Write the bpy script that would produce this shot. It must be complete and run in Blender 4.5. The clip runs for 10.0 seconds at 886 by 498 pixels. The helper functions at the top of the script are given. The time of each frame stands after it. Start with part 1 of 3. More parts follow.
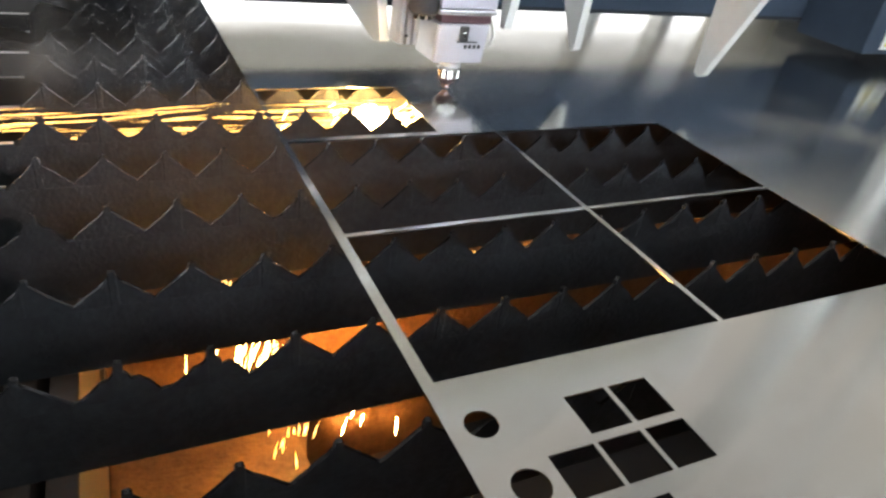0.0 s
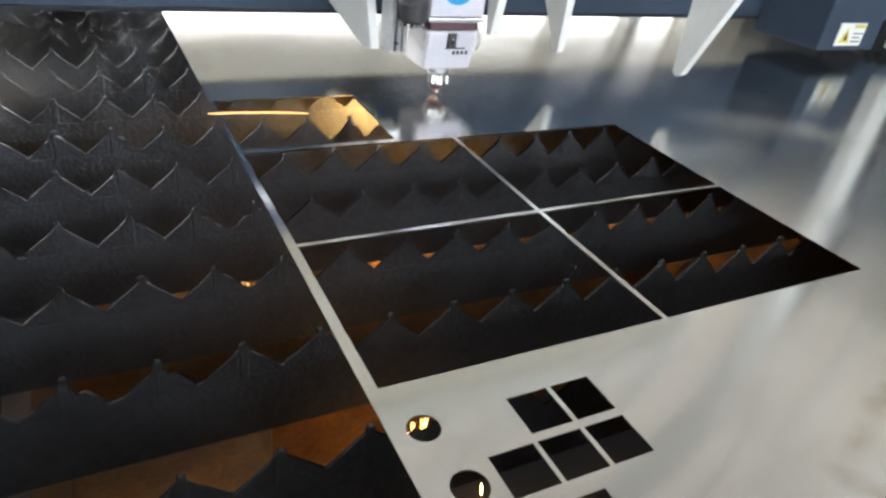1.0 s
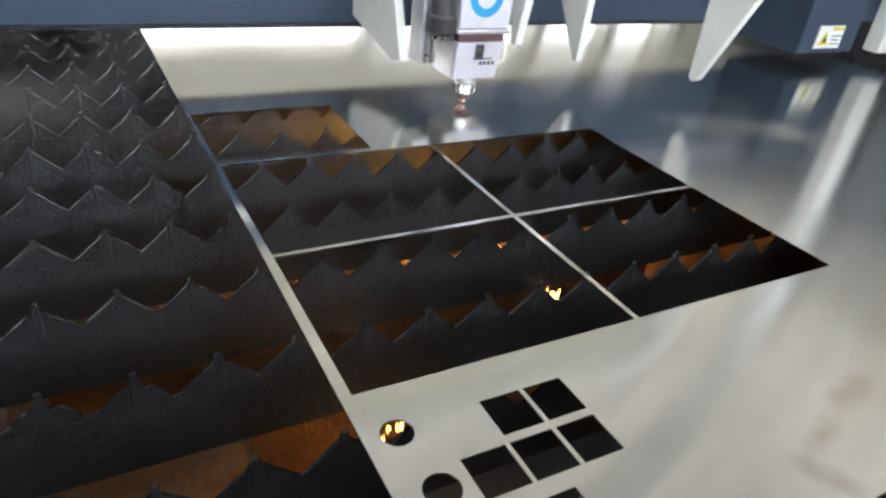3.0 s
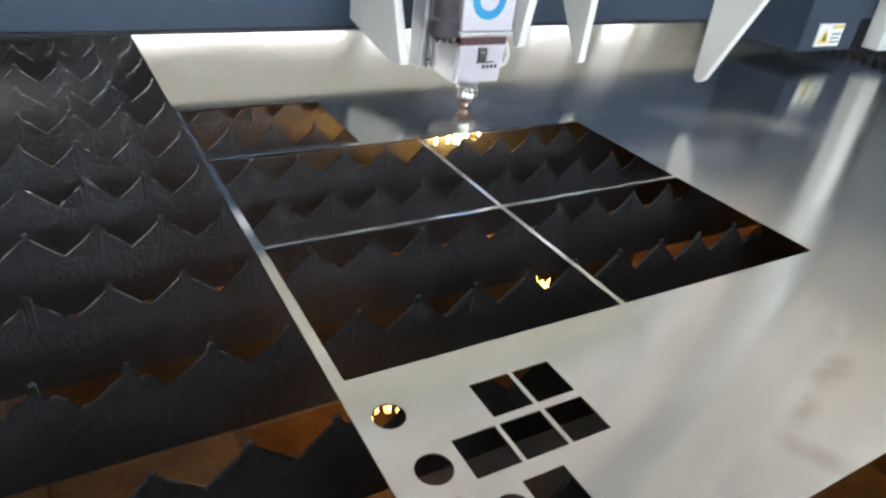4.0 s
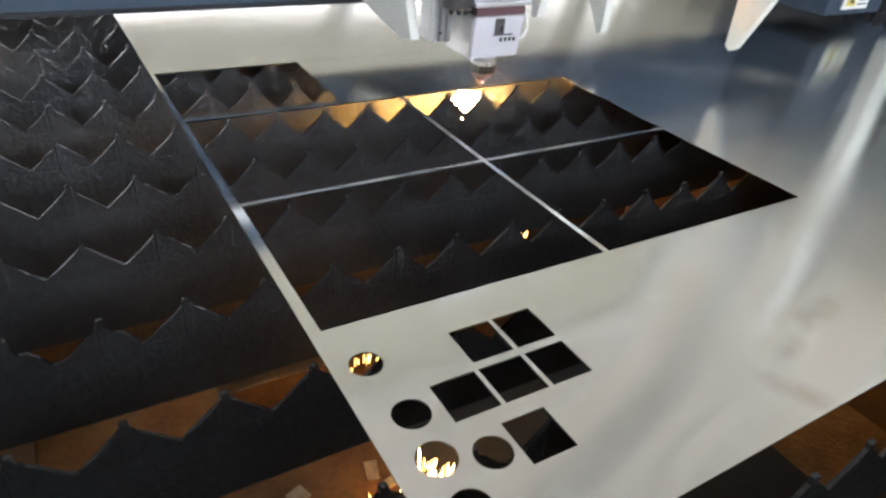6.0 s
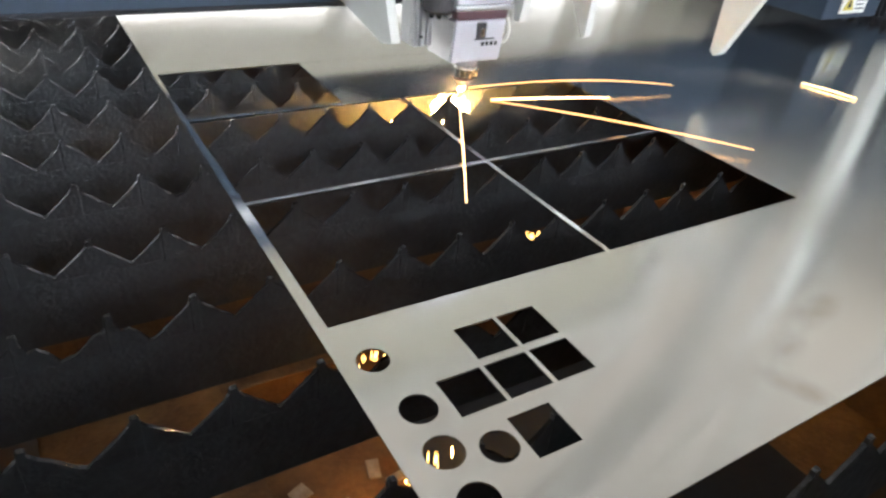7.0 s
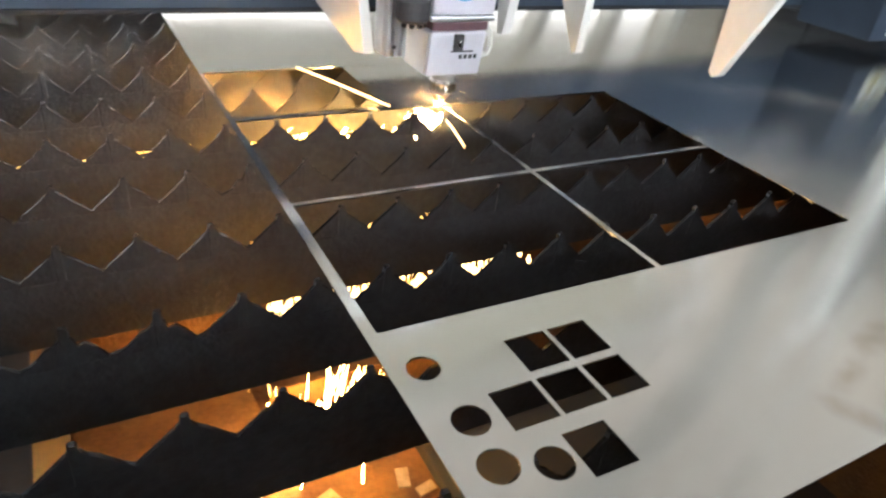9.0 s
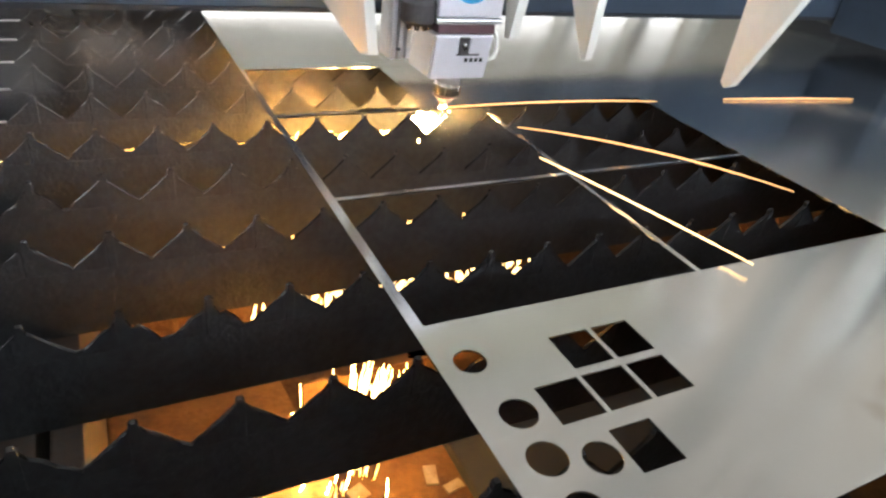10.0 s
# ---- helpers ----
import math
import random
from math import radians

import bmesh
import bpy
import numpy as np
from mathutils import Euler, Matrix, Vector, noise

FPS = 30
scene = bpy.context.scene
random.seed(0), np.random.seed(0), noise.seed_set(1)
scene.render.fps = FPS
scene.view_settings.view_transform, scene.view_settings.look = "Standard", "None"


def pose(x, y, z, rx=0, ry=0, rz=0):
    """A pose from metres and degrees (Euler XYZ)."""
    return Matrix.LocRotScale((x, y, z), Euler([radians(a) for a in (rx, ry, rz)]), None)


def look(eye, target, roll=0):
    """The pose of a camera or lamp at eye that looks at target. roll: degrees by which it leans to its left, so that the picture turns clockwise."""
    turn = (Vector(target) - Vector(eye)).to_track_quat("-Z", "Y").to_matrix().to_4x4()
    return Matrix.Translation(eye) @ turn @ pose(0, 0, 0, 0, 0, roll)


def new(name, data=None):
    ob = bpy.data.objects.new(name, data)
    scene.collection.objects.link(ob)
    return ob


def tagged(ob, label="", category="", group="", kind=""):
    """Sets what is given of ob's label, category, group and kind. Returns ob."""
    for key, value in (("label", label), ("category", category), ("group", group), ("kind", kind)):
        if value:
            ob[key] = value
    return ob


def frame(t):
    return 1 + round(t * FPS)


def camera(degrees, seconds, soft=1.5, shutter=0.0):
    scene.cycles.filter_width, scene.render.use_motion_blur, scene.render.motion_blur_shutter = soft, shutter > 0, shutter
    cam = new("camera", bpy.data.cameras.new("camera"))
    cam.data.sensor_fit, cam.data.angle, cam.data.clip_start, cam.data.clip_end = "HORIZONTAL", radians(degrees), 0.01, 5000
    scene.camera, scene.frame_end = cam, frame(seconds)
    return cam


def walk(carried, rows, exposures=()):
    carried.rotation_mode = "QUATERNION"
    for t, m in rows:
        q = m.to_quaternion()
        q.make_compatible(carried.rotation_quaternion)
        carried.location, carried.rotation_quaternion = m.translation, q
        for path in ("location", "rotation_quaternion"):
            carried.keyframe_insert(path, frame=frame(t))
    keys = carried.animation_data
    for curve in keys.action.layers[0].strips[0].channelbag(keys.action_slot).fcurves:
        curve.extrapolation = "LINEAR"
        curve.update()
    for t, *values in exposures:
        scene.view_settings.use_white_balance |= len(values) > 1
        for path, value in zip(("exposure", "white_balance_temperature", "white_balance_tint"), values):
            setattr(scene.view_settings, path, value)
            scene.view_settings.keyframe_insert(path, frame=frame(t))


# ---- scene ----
cam = camera(66.60, 10.0, soft=2.6)
PATH = [
    (0, (-0.1615, -0.2790, 1.1964), (0.3326, 0.6183, 0.5713), 8.75),
    (0.5, (-0.1517, -0.2865, 1.1981), (0.3494, 0.6049, 0.5701), 7.92),
    (1, (-0.1392, -0.2960, 1.2073), (0.3803, 0.5918, 0.5894), 7.87),
    (1.5, (-0.1391, -0.2928, 1.2062), (0.3777, 0.5950, 0.5860), 7.28),
    (2, (-0.1343, -0.2960, 1.2097), (0.3938, 0.5915, 0.5985), 7.25),
    (2.5, (-0.1295, -0.3010, 1.2128), (0.4025, 0.5866, 0.6051), 7.05),
    (4, (-0.1350, -0.3181, 1.2102), (0.4175, 0.5580, 0.6042), 6.59),
    (4.5, (-0.1249, -0.3207, 1.1977), (0.4177, 0.5493, 0.5742), 5.64),
    (5, (-0.1142, -0.3240, 1.1959), (0.4296, 0.5360, 0.5598), 5.34),
    (5.5, (-0.1173, -0.3260, 1.1895), (0.4283, 0.5271, 0.5458), 5.33),
    (7, (-0.1309, -0.3302, 1.1894), (0.4251, 0.5206, 0.5515), 5.73),
    (7.5, (-0.1337, -0.3261, 1.1871), (0.4123, 0.5252, 0.5412), 5.85),
    (8, (-0.1356, -0.3230, 1.1860), (0.4066, 0.5340, 0.5445), 5.96),
    (8.5, (-0.1424, -0.3157, 1.1826), (0.3907, 0.5509, 0.5464), 6.39),
    (9, (-0.1485, -0.3137, 1.1825), (0.3831, 0.5603, 0.5550), 7.10),
    (9.5, (-0.1653, -0.3094, 1.1776), (0.3562, 0.5766, 0.5588), 7.84),
    (10, (-0.1724, -0.3118, 1.1772), (0.3388, 0.5785, 0.5559), 8.02),
]
# the picture is darker while the sparks blaze in the open
STOPS = [(0.0, -0.52), (0.5, -0.47), (1.0, -0.22), (1.6, -0.15), (8.5, -0.15), (9.0, -0.24), (9.5, -0.38), (10.0, -0.42)]
walk(cam, [(t, look(eye, target, roll)) for t, eye, target, roll in PATH], STOPS)


# ---- world and lights ----
world = bpy.data.worlds.new("hall_daylight")
scene.world = world
world.use_nodes = True
wn = world.node_tree
sky = wn.nodes.new("ShaderNodeTexSky")
sky.sky_type, sky.sun_disc = "NISHITA", False
sky.sun_elevation, sky.sun_rotation = radians(35), radians(20)
wn.links.new(sky.outputs[0], wn.nodes["Background"].inputs[0])
wn.nodes["Background"].inputs[1].default_value = 0.08


# ---- materials ----
def material(name, base, rough=0.5, metal=0.0, tint=None, scale=30.0, amount=0.5, bump=0.0, bump_scale=200.0, spread=0.1):
    """Noise mixes base with tint at two scales, varies the gloss and gives a fine relief."""
    m = bpy.data.materials.new(name)
    m.use_nodes = True
    nt = m.node_tree
    b = nt.nodes["Principled BSDF"]
    co = nt.nodes.new("ShaderNodeTexCoord")
    n1, n2 = nt.nodes.new("ShaderNodeTexNoise"), nt.nodes.new("ShaderNodeTexNoise")
    for n, sc in ((n1, scale), (n2, scale * 7.3)):
        n.inputs["Scale"].default_value, n.inputs["Detail"].default_value = sc, 5
        nt.links.new(co.outputs["Object"], n.inputs["Vector"])
    add = nt.nodes.new("ShaderNodeMath")
    add.operation = "MULTIPLY_ADD"
    nt.links.new(n2.outputs[0], add.inputs[0])
    add.inputs[1].default_value = 0.45
    nt.links.new(n1.outputs[0], add.inputs[2])
    ramp = nt.nodes.new("ShaderNodeMapRange")
    ramp.inputs[1].default_value, ramp.inputs[2].default_value = 0.55, 0.95
    ramp.inputs[3].default_value, ramp.inputs[4].default_value = 0.0, amount
    nt.links.new(add.outputs[0], ramp.inputs[0])
    mix = nt.nodes.new("ShaderNodeMix")
    mix.data_type = "RGBA"
    mix.inputs["A"].default_value = (*base, 1)
    mix.inputs["B"].default_value = (*(tint or [c * 0.6 for c in base]), 1)
    nt.links.new(ramp.outputs[0], mix.inputs["Factor"])
    nt.links.new(mix.outputs["Result"], b.inputs["Base Color"])
    rr = nt.nodes.new("ShaderNodeMapRange")
    rr.inputs[3].default_value, rr.inputs[4].default_value = max(0.02, rough - spread), min(1, rough + spread)
    nt.links.new(n2.outputs[0], rr.inputs[0])
    nt.links.new(rr.outputs[0], b.inputs["Roughness"])
    b.inputs["Metallic"].default_value = metal
    if bump:
        n3, bp = nt.nodes.new("ShaderNodeTexNoise"), nt.nodes.new("ShaderNodeBump")
        n3.inputs["Scale"].default_value, n3.inputs["Detail"].default_value = bump_scale, 4
        nt.links.new(co.outputs["Object"], n3.inputs["Vector"])
        nt.links.new(n3.outputs[0], bp.inputs["Height"])
        bp.inputs["Strength"].default_value, bp.inputs["Distance"].default_value = bump, 0.002
        nt.links.new(bp.outputs[0], b.inputs["Normal"])
    return m


def glowing(name, colour, strength):
    m = bpy.data.materials.new(name)
    m.use_nodes = True
    b = m.node_tree.nodes["Principled BSDF"]
    b.inputs["Base Color"].default_value = (0.02, 0.02, 0.02, 1)
    b.inputs["Roughness"].default_value = 0.9
    b.inputs["Emission Color"].default_value = (*colour, 1)
    b.inputs["Emission Strength"].default_value = strength
    return m


def sheet_steel():
    """Cold-rolled sheet: fine rolling grain along y, slow waves, faint smudges."""
    m = bpy.data.materials.new("sheet_steel")
    m.use_nodes = True
    nt = m.node_tree
    b = nt.nodes["Principled BSDF"]
    b.inputs["Metallic"].default_value = 1.0
    b.inputs["Anisotropic"].default_value = 0.85
    across = nt.nodes.new("ShaderNodeTangent")
    across.direction_type, across.uv_map = "UV_MAP", "UVMap"
    nt.links.new(across.outputs[0], b.inputs["Tangent"])
    co = nt.nodes.new("ShaderNodeTexCoord")
    grain_map = nt.nodes.new("ShaderNodeMapping")
    grain_map.inputs["Scale"].default_value = (260, 7, 1)
    nt.links.new(co.outputs["Object"], grain_map.inputs[0])
    grain = nt.nodes.new("ShaderNodeTexNoise")
    grain.inputs["Scale"].default_value, grain.inputs["Detail"].default_value = 1.0, 4
    nt.links.new(grain_map.outputs[0], grain.inputs["Vector"])
    smudge = nt.nodes.new("ShaderNodeTexNoise")
    smudge.inputs["Scale"].default_value, smudge.inputs["Detail"].default_value = 3.0, 2
    smudge.inputs["Distortion"].default_value = 0.3
    nt.links.new(co.outputs["Object"], smudge.inputs["Vector"])
    stain = nt.nodes.new("ShaderNodeMapRange")
    stain.inputs[1].default_value, stain.inputs[2].default_value = 0.45, 0.80
    nt.links.new(smudge.outputs[0], stain.inputs[0])
    mix = nt.nodes.new("ShaderNodeMix")
    mix.data_type = "RGBA"
    mix.inputs["A"].default_value, mix.inputs["B"].default_value = (0.66, 0.66, 0.64, 1), (0.55, 0.54, 0.51, 1)
    nt.links.new(stain.outputs[0], mix.inputs["Factor"])
    # a greasy brown-grey smear
    last = mix.outputs["Result"]
    for cx, cy, w, h, deg in ((0.252, -0.178, 0.036, 0.016, -62), (0.285, -0.150, 0.045, 0.012, 20), (0.345, -0.130, 0.05, 0.016, 12)):
        place = nt.nodes.new("ShaderNodeMapping")
        place.vector_type = "TEXTURE"
        place.inputs["Location"].default_value, place.inputs["Scale"].default_value = (cx, cy, 0), (w, h, 1)
        place.inputs["Rotation"].default_value = (0, 0, radians(deg))
        grad = nt.nodes.new("ShaderNodeTexGradient")
        grad.gradient_type = "SPHERICAL"
        nt.links.new(co.outputs["Object"], place.inputs[0])
        nt.links.new(place.outputs[0], grad.inputs[0])
        patchy = nt.nodes.new("ShaderNodeTexNoise")
        patchy.inputs["Scale"].default_value, patchy.inputs["Detail"].default_value = 60, 5
        nt.links.new(co.outputs["Object"], patchy.inputs["Vector"])
        soft_edge = nt.nodes.new("ShaderNodeMath")
        soft_edge.operation = "MULTIPLY"
        nt.links.new(grad.outputs[1], soft_edge.inputs[0])
        nt.links.new(patchy.outputs[0], soft_edge.inputs[1])
        cap = nt.nodes.new("ShaderNodeMapRange")
        cap.inputs[1].default_value, cap.inputs[2].default_value, cap.inputs[4].default_value = 0.05, 0.45, 0.5
        nt.links.new(soft_edge.outputs[0], cap.inputs[0])
        smear = nt.nodes.new("ShaderNodeMix")
        smear.data_type = "RGBA"
        smear.inputs["B"].default_value = (0.40, 0.37, 0.32, 1)
        nt.links.new(cap.outputs[0], smear.inputs["Factor"])
        nt.links.new(last, smear.inputs["A"])
        last = smear.outputs["Result"]
    nt.links.new(last, b.inputs["Base Color"])
    add = nt.nodes.new("ShaderNodeMath")
    add.operation = "MULTIPLY_ADD"
    nt.links.new(stain.outputs[0], add.inputs[0])
    add.inputs[1].default_value = 0.10
    rough = nt.nodes.new("ShaderNodeMapRange")
    rough.inputs[3].default_value, rough.inputs[4].default_value = 0.105, 0.160
    nt.links.new(grain.outputs[0], rough.inputs[0])
    nt.links.new(rough.outputs[0], add.inputs[2])
    dull = add.outputs[0]
    for cx, cy, w, h, deg in ((0.70, 0.365, 0.10, 0.07, -38), (0.82, 0.300, 0.11, 0.065, -52)):
        place = nt.nodes.new("ShaderNodeMapping")
        place.vector_type = "TEXTURE"
        place.inputs["Location"].default_value, place.inputs["Scale"].default_value = (cx, cy, 0), (w, h, 1)
        place.inputs["Rotation"].default_value = (0, 0, radians(deg))
        grad, patchy = nt.nodes.new("ShaderNodeTexGradient"), nt.nodes.new("ShaderNodeTexNoise")
        grad.gradient_type = "SPHERICAL"
        patchy.inputs["Scale"].default_value, patchy.inputs["Detail"].default_value = 45, 5
        nt.links.new(co.outputs["Object"], place.inputs[0])
        nt.links.new(place.outputs[0], grad.inputs[0])
        nt.links.new(co.outputs["Object"], patchy.inputs["Vector"])
        mask, more = nt.nodes.new("ShaderNodeMath"), nt.nodes.new("ShaderNodeMath")
        mask.operation, more.operation = "MULTIPLY", "MULTIPLY_ADD"
        nt.links.new(grad.outputs[1], mask.inputs[0])
        nt.links.new(patchy.outputs[0], mask.inputs[1])
        nt.links.new(mask.outputs[0], more.inputs[0])
        more.inputs[1].default_value = 0.24
        nt.links.new(dull, more.inputs[2])
        dull = more.outputs[0]
    nt.links.new(dull, b.inputs["Roughness"])
    waves = nt.nodes.new("ShaderNodeTexNoise")
    waves.inputs["Scale"].default_value, waves.inputs["Detail"].default_value = 3.2, 1
    nt.links.new(co.outputs["Object"], waves.inputs["Vector"])
    b1, b2 = nt.nodes.new("ShaderNodeBump"), nt.nodes.new("ShaderNodeBump")
    b1.inputs["Strength"].default_value, b1.inputs["Distance"].default_value = 0.5, 0.0022
    b2.inputs["Strength"].default_value, b2.inputs["Distance"].default_value = 0.04, 0.0004
    nt.links.new(waves.outputs[0], b1.inputs["Height"])
    nt.links.new(grain.outputs[0], b2.inputs["Height"])
    nt.links.new(b1.outputs[0], b2.inputs["Normal"])
    nt.links.new(b2.outputs[0], b.inputs["Normal"])
    return m


SHEET = sheet_steel()
SLAT = material("slag_steel", (0.036, 0.040, 0.047), 0.62, 0.2, (0.020, 0.0215, 0.025), 16, 1.0, 0.35, 260, 0.15)
EDGE = material("worn_edge", (0.050, 0.051, 0.054), 0.25, 0.85, (0.034, 0.034, 0.036), 42, 1.0, 0.05, 400, 0.05)
RUST = material("rusty_tray", (0.175, 0.090, 0.030), 0.75, 0.1, (0.07, 0.029, 0.011), 18, 0.9, 0.6, 150)
OFFCUT = material("heat_tinted_steel", (0.42, 0.36, 0.28), 0.45, 0.6, (0.22, 0.15, 0.09), 60, 0.7, 0.1, 300)
FRAME = material("frame_steel", (0.05, 0.045, 0.042), 0.7, 0.2, (0.09, 0.05, 0.03), 20, 0.8, 0.5, 120)
NAVY = material("navy_paint", (0.028, 0.044, 0.070), 0.85, 0.0, (0.048, 0.070, 0.105), 6, 0.7, 0.1, 90)
DADO = material("dado_paint", (0.16, 0.18, 0.20), 0.8, 0.0, (0.12, 0.13, 0.145), 1.5, 0.7, 0.1, 40)
# lighter navy: the bounce from the sheet is put into the colour
NAVY_LIFTED = material("navy_with_bounce_light", (0.060, 0.077, 0.099), 0.9, 0.0, (0.070, 0.088, 0.110), 6, 0.7, 0.1, 90)
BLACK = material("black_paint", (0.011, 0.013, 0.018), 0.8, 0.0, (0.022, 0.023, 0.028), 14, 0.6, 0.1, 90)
WHITE = material("white_powder_coat", (0.78, 0.78, 0.75), 0.5, 0.0, (0.66, 0.65, 0.61), 10, 0.5, 0.12, 400)
CREAM = material("cream_wall", (0.42, 0.385, 0.32), 0.8, 0.0, (0.35, 0.315, 0.25), 2.2, 0.7, 0.1, 60)
HALL = material("hall_paint", (0.70, 0.70, 0.68), 0.8, 0.0, (0.55, 0.54, 0.50), 1.3, 0.7, 0.1, 40)
CONCRETE = material("concrete", (0.32, 0.31, 0.30), 0.85, 0.0, (0.20, 0.19, 0.18), 3, 0.8, 0.2, 60)
ALU = material("brushed_aluminium", (0.72, 0.71, 0.72), 0.34, 0.9, (0.55, 0.54, 0.56), 25, 0.6, 0.06, 500)
LILAC = material("anodised_housing", (0.68, 0.66, 0.72), 0.42, 0.25, (0.58, 0.55, 0.60), 30, 0.5, 0.06, 500)
CHROME = material("chromed_ring", (0.80, 0.78, 0.76), 0.16, 1.0, (0.6, 0.58, 0.56), 60, 0.4)
COPPER = material("copper_nozzle", (0.72, 0.40, 0.28), 0.28, 1.0, (0.35, 0.18, 0.12), 60, 0.6)
CERAMIC = material("ceramic", (0.20, 0.10, 0.10), 0.35, 0.0, (0.10, 0.05, 0.06), 60, 0.5)
MOTOR = material("dark_cast_housing", (0.10, 0.095, 0.10), 0.42, 0.5, (0.05, 0.047, 0.05), 30, 0.7, 0.1, 300)
MAROON = material("dark_seal", (0.13, 0.06, 0.07), 0.5, 0.1, (0.06, 0.04, 0.05), 40, 0.6)
PLASTIC = material("milky_hose", (0.80, 0.79, 0.74), 0.35, 0.0, (0.7, 0.68, 0.62), 60, 0.4)
INK = material("black_ink", (0.02, 0.02, 0.025), 0.6)
BLUE = material("blue_print", (0.03, 0.33, 0.62), 0.4, 0.0, (0.03, 0.26, 0.52), 40, 0.5)
YELLOW = material("yellow_print", (0.75, 0.62, 0.12), 0.5, 0.0, (0.66, 0.52, 0.1), 40, 0.5)
PAPER = material("label_film", (0.85, 0.85, 0.82), 0.4, 0.0, (0.78, 0.78, 0.74), 60, 0.4)
DAY = glowing("daylight_low", (0.97, 0.98, 1.0), 5.0)
# fill for an unseen panel behind the camera that lights the slat fronts
SLAT_FILL = glowing("slat_fill_glow", (0.84, 0.92, 1.0), 28.0)
ROOFSKY = glowing("daylight_roof", (1.0, 0.942, 0.868), 0.77)
EASTSKY = glowing("daylight_east", (1.0, 0.928, 0.82), 0.83)
HEAP = glowing("heaped_spark", (1.0, 0.46, 0.11), 1000.0)
SPARK = glowing("hot_spark", (1.0, 0.47, 0.11), 90.0)
TIP_SPOT = glowing("tip_spot_glow", (1.0, 0.80, 0.84), 1.6)
FLIGHT = glowing("flying_spark", (1.0, 0.52, 0.19), 5.0)
BRIGHT = glowing("bright_flying_spark", (1.0, 0.60, 0.26), 11.0)
FLAME = glowing("cut_flame", (1.0, 0.50, 0.16), 12000.0)
HOT = glowing("running_spark", (1.0, 0.47, 0.09), 240.0)
FANNED = glowing("fanned_spark", (1.0, 0.47, 0.11), 24.0)
# glow that stands in for the brightly lit tray
LIT_FILL = glowing("lit_tray_fill", (1.0, 0.62, 0.24), 12.0)
EMBER = glowing("ember", (1.0, 0.52, 0.14), 14.0)
CORE = glowing("white_hot_spark", (1.0, 0.58, 0.18), 420.0)


# ---- mesh helpers ----
def mesh_object(name, bm, mat, parent=None, smooth=False):
    me = bpy.data.meshes.new(name)
    bmesh.ops.recalc_face_normals(bm, faces=bm.faces)
    bm.to_mesh(me)
    bm.free()
    for m in (mat if isinstance(mat, (list, tuple)) else [mat]):
        me.materials.append(m)
    if smooth:
        for p in me.polygons:
            p.use_smooth = True
    ob = new(name, me)
    if parent:
        ob.parent = parent
    return ob


def part(name, bm, mat, parent, label="", smooth=False):
    return tagged(mesh_object(name, bm, mat, parent, smooth), label)


def box(x0, y0, z0, x1, y1, z1, bevel=0.0, bm=None):
    bm2 = bmesh.new()
    bmesh.ops.create_cube(bm2, size=1)
    for v in bm2.verts:
        v.co = Vector(((x0 + x1) / 2 + v.co.x * (x1 - x0), (y0 + y1) / 2 + v.co.y * (y1 - y0), (z0 + z1) / 2 + v.co.z * (z1 - z0)))
    if bevel:
        bmesh.ops.bevel(bm2, geom=bm2.edges[:], offset=bevel, segments=2, affect="EDGES", profile=0.6)
    if bm is None:
        return bm2
    me = bpy.data.meshes.new("tmp")
    bm2.to_mesh(me)
    bm2.free()
    bm.from_mesh(me)
    bpy.data.meshes.remove(me)
    return bm


def lathe(profile, centre=(0, 0), n=32, wobble=None):
    """Turned solid round a vertical axis; profile: (radius, z) from below to above."""
    bm = bmesh.new()
    rings = []
    for r, z in profile:
        ring = []
        for k in range(n):
            a = 2 * math.pi * k / n
            rr = r * (wobble(k) if wobble else 1)
            ring.append(bm.verts.new((centre[0] + rr * math.cos(a), centre[1] + rr * math.sin(a), z)))
        rings.append(ring)
    for a, b in zip(rings, rings[1:]):
        for k in range(n):
            bm.faces.new((a[k], a[(k + 1) % n], b[(k + 1) % n], b[k]))
    bm.faces.new(rings[0][::-1])
    bm.faces.new(rings[-1])
    return bm


def prism(points, axis, lo, hi, bevel=0.0):
    """Polygon (two coordinates) pushed along axis from lo to hi."""
    bm = bmesh.new()
    place = {"x": lambda p, d: (d, p[0], p[1]), "y": lambda p, d: (p[0], d, p[1]), "z": lambda p, d: (p[0], p[1], d)}[axis]
    a = [bm.verts.new(place(p, lo)) for p in points]
    b = [bm.verts.new(place(p, hi)) for p in points]
    n = len(points)
    bm.faces.new(a[::-1])
    bm.faces.new(b)
    for k in range(n):
        bm.faces.new((a[k], a[(k + 1) % n], b[(k + 1) % n], b[k]))
    if bevel:
        bmesh.ops.recalc_face_normals(bm, faces=bm.faces)
        bmesh.ops.bevel(bm, geom=bm.edges[:], offset=bevel, segments=2, affect="EDGES", profile=0.6)
    return bm


def tube(points, r, n=10):
    bm = bmesh.new()
    rings = []
    pts = [Vector(p) for p in points]
    for i, p in enumerate(pts):
        d = (pts[min(i + 1, len(pts) - 1)] - pts[max(i - 1, 0)]).normalized()
        u = d.cross(Vector((0.3, 1, 0.2))).normalized()
        v = d.cross(u)
        rings.append([bm.verts.new(p + r * (math.cos(2 * math.pi * k / n) * u + math.sin(2 * math.pi * k / n) * v)) for k in range(n)])
    for a, b in zip(rings, rings[1:]):
        for k in range(n):
            bm.faces.new((a[k], a[(k + 1) % n], b[(k + 1) % n], b[k]))
    bm.faces.new(rings[0][::-1])
    bm.faces.new(rings[-1])
    return bm


def thing(name, x=0.0, y=0.0, z=0.0):
    ob = new(name)
    ob.location = (x, y, z)
    return ob


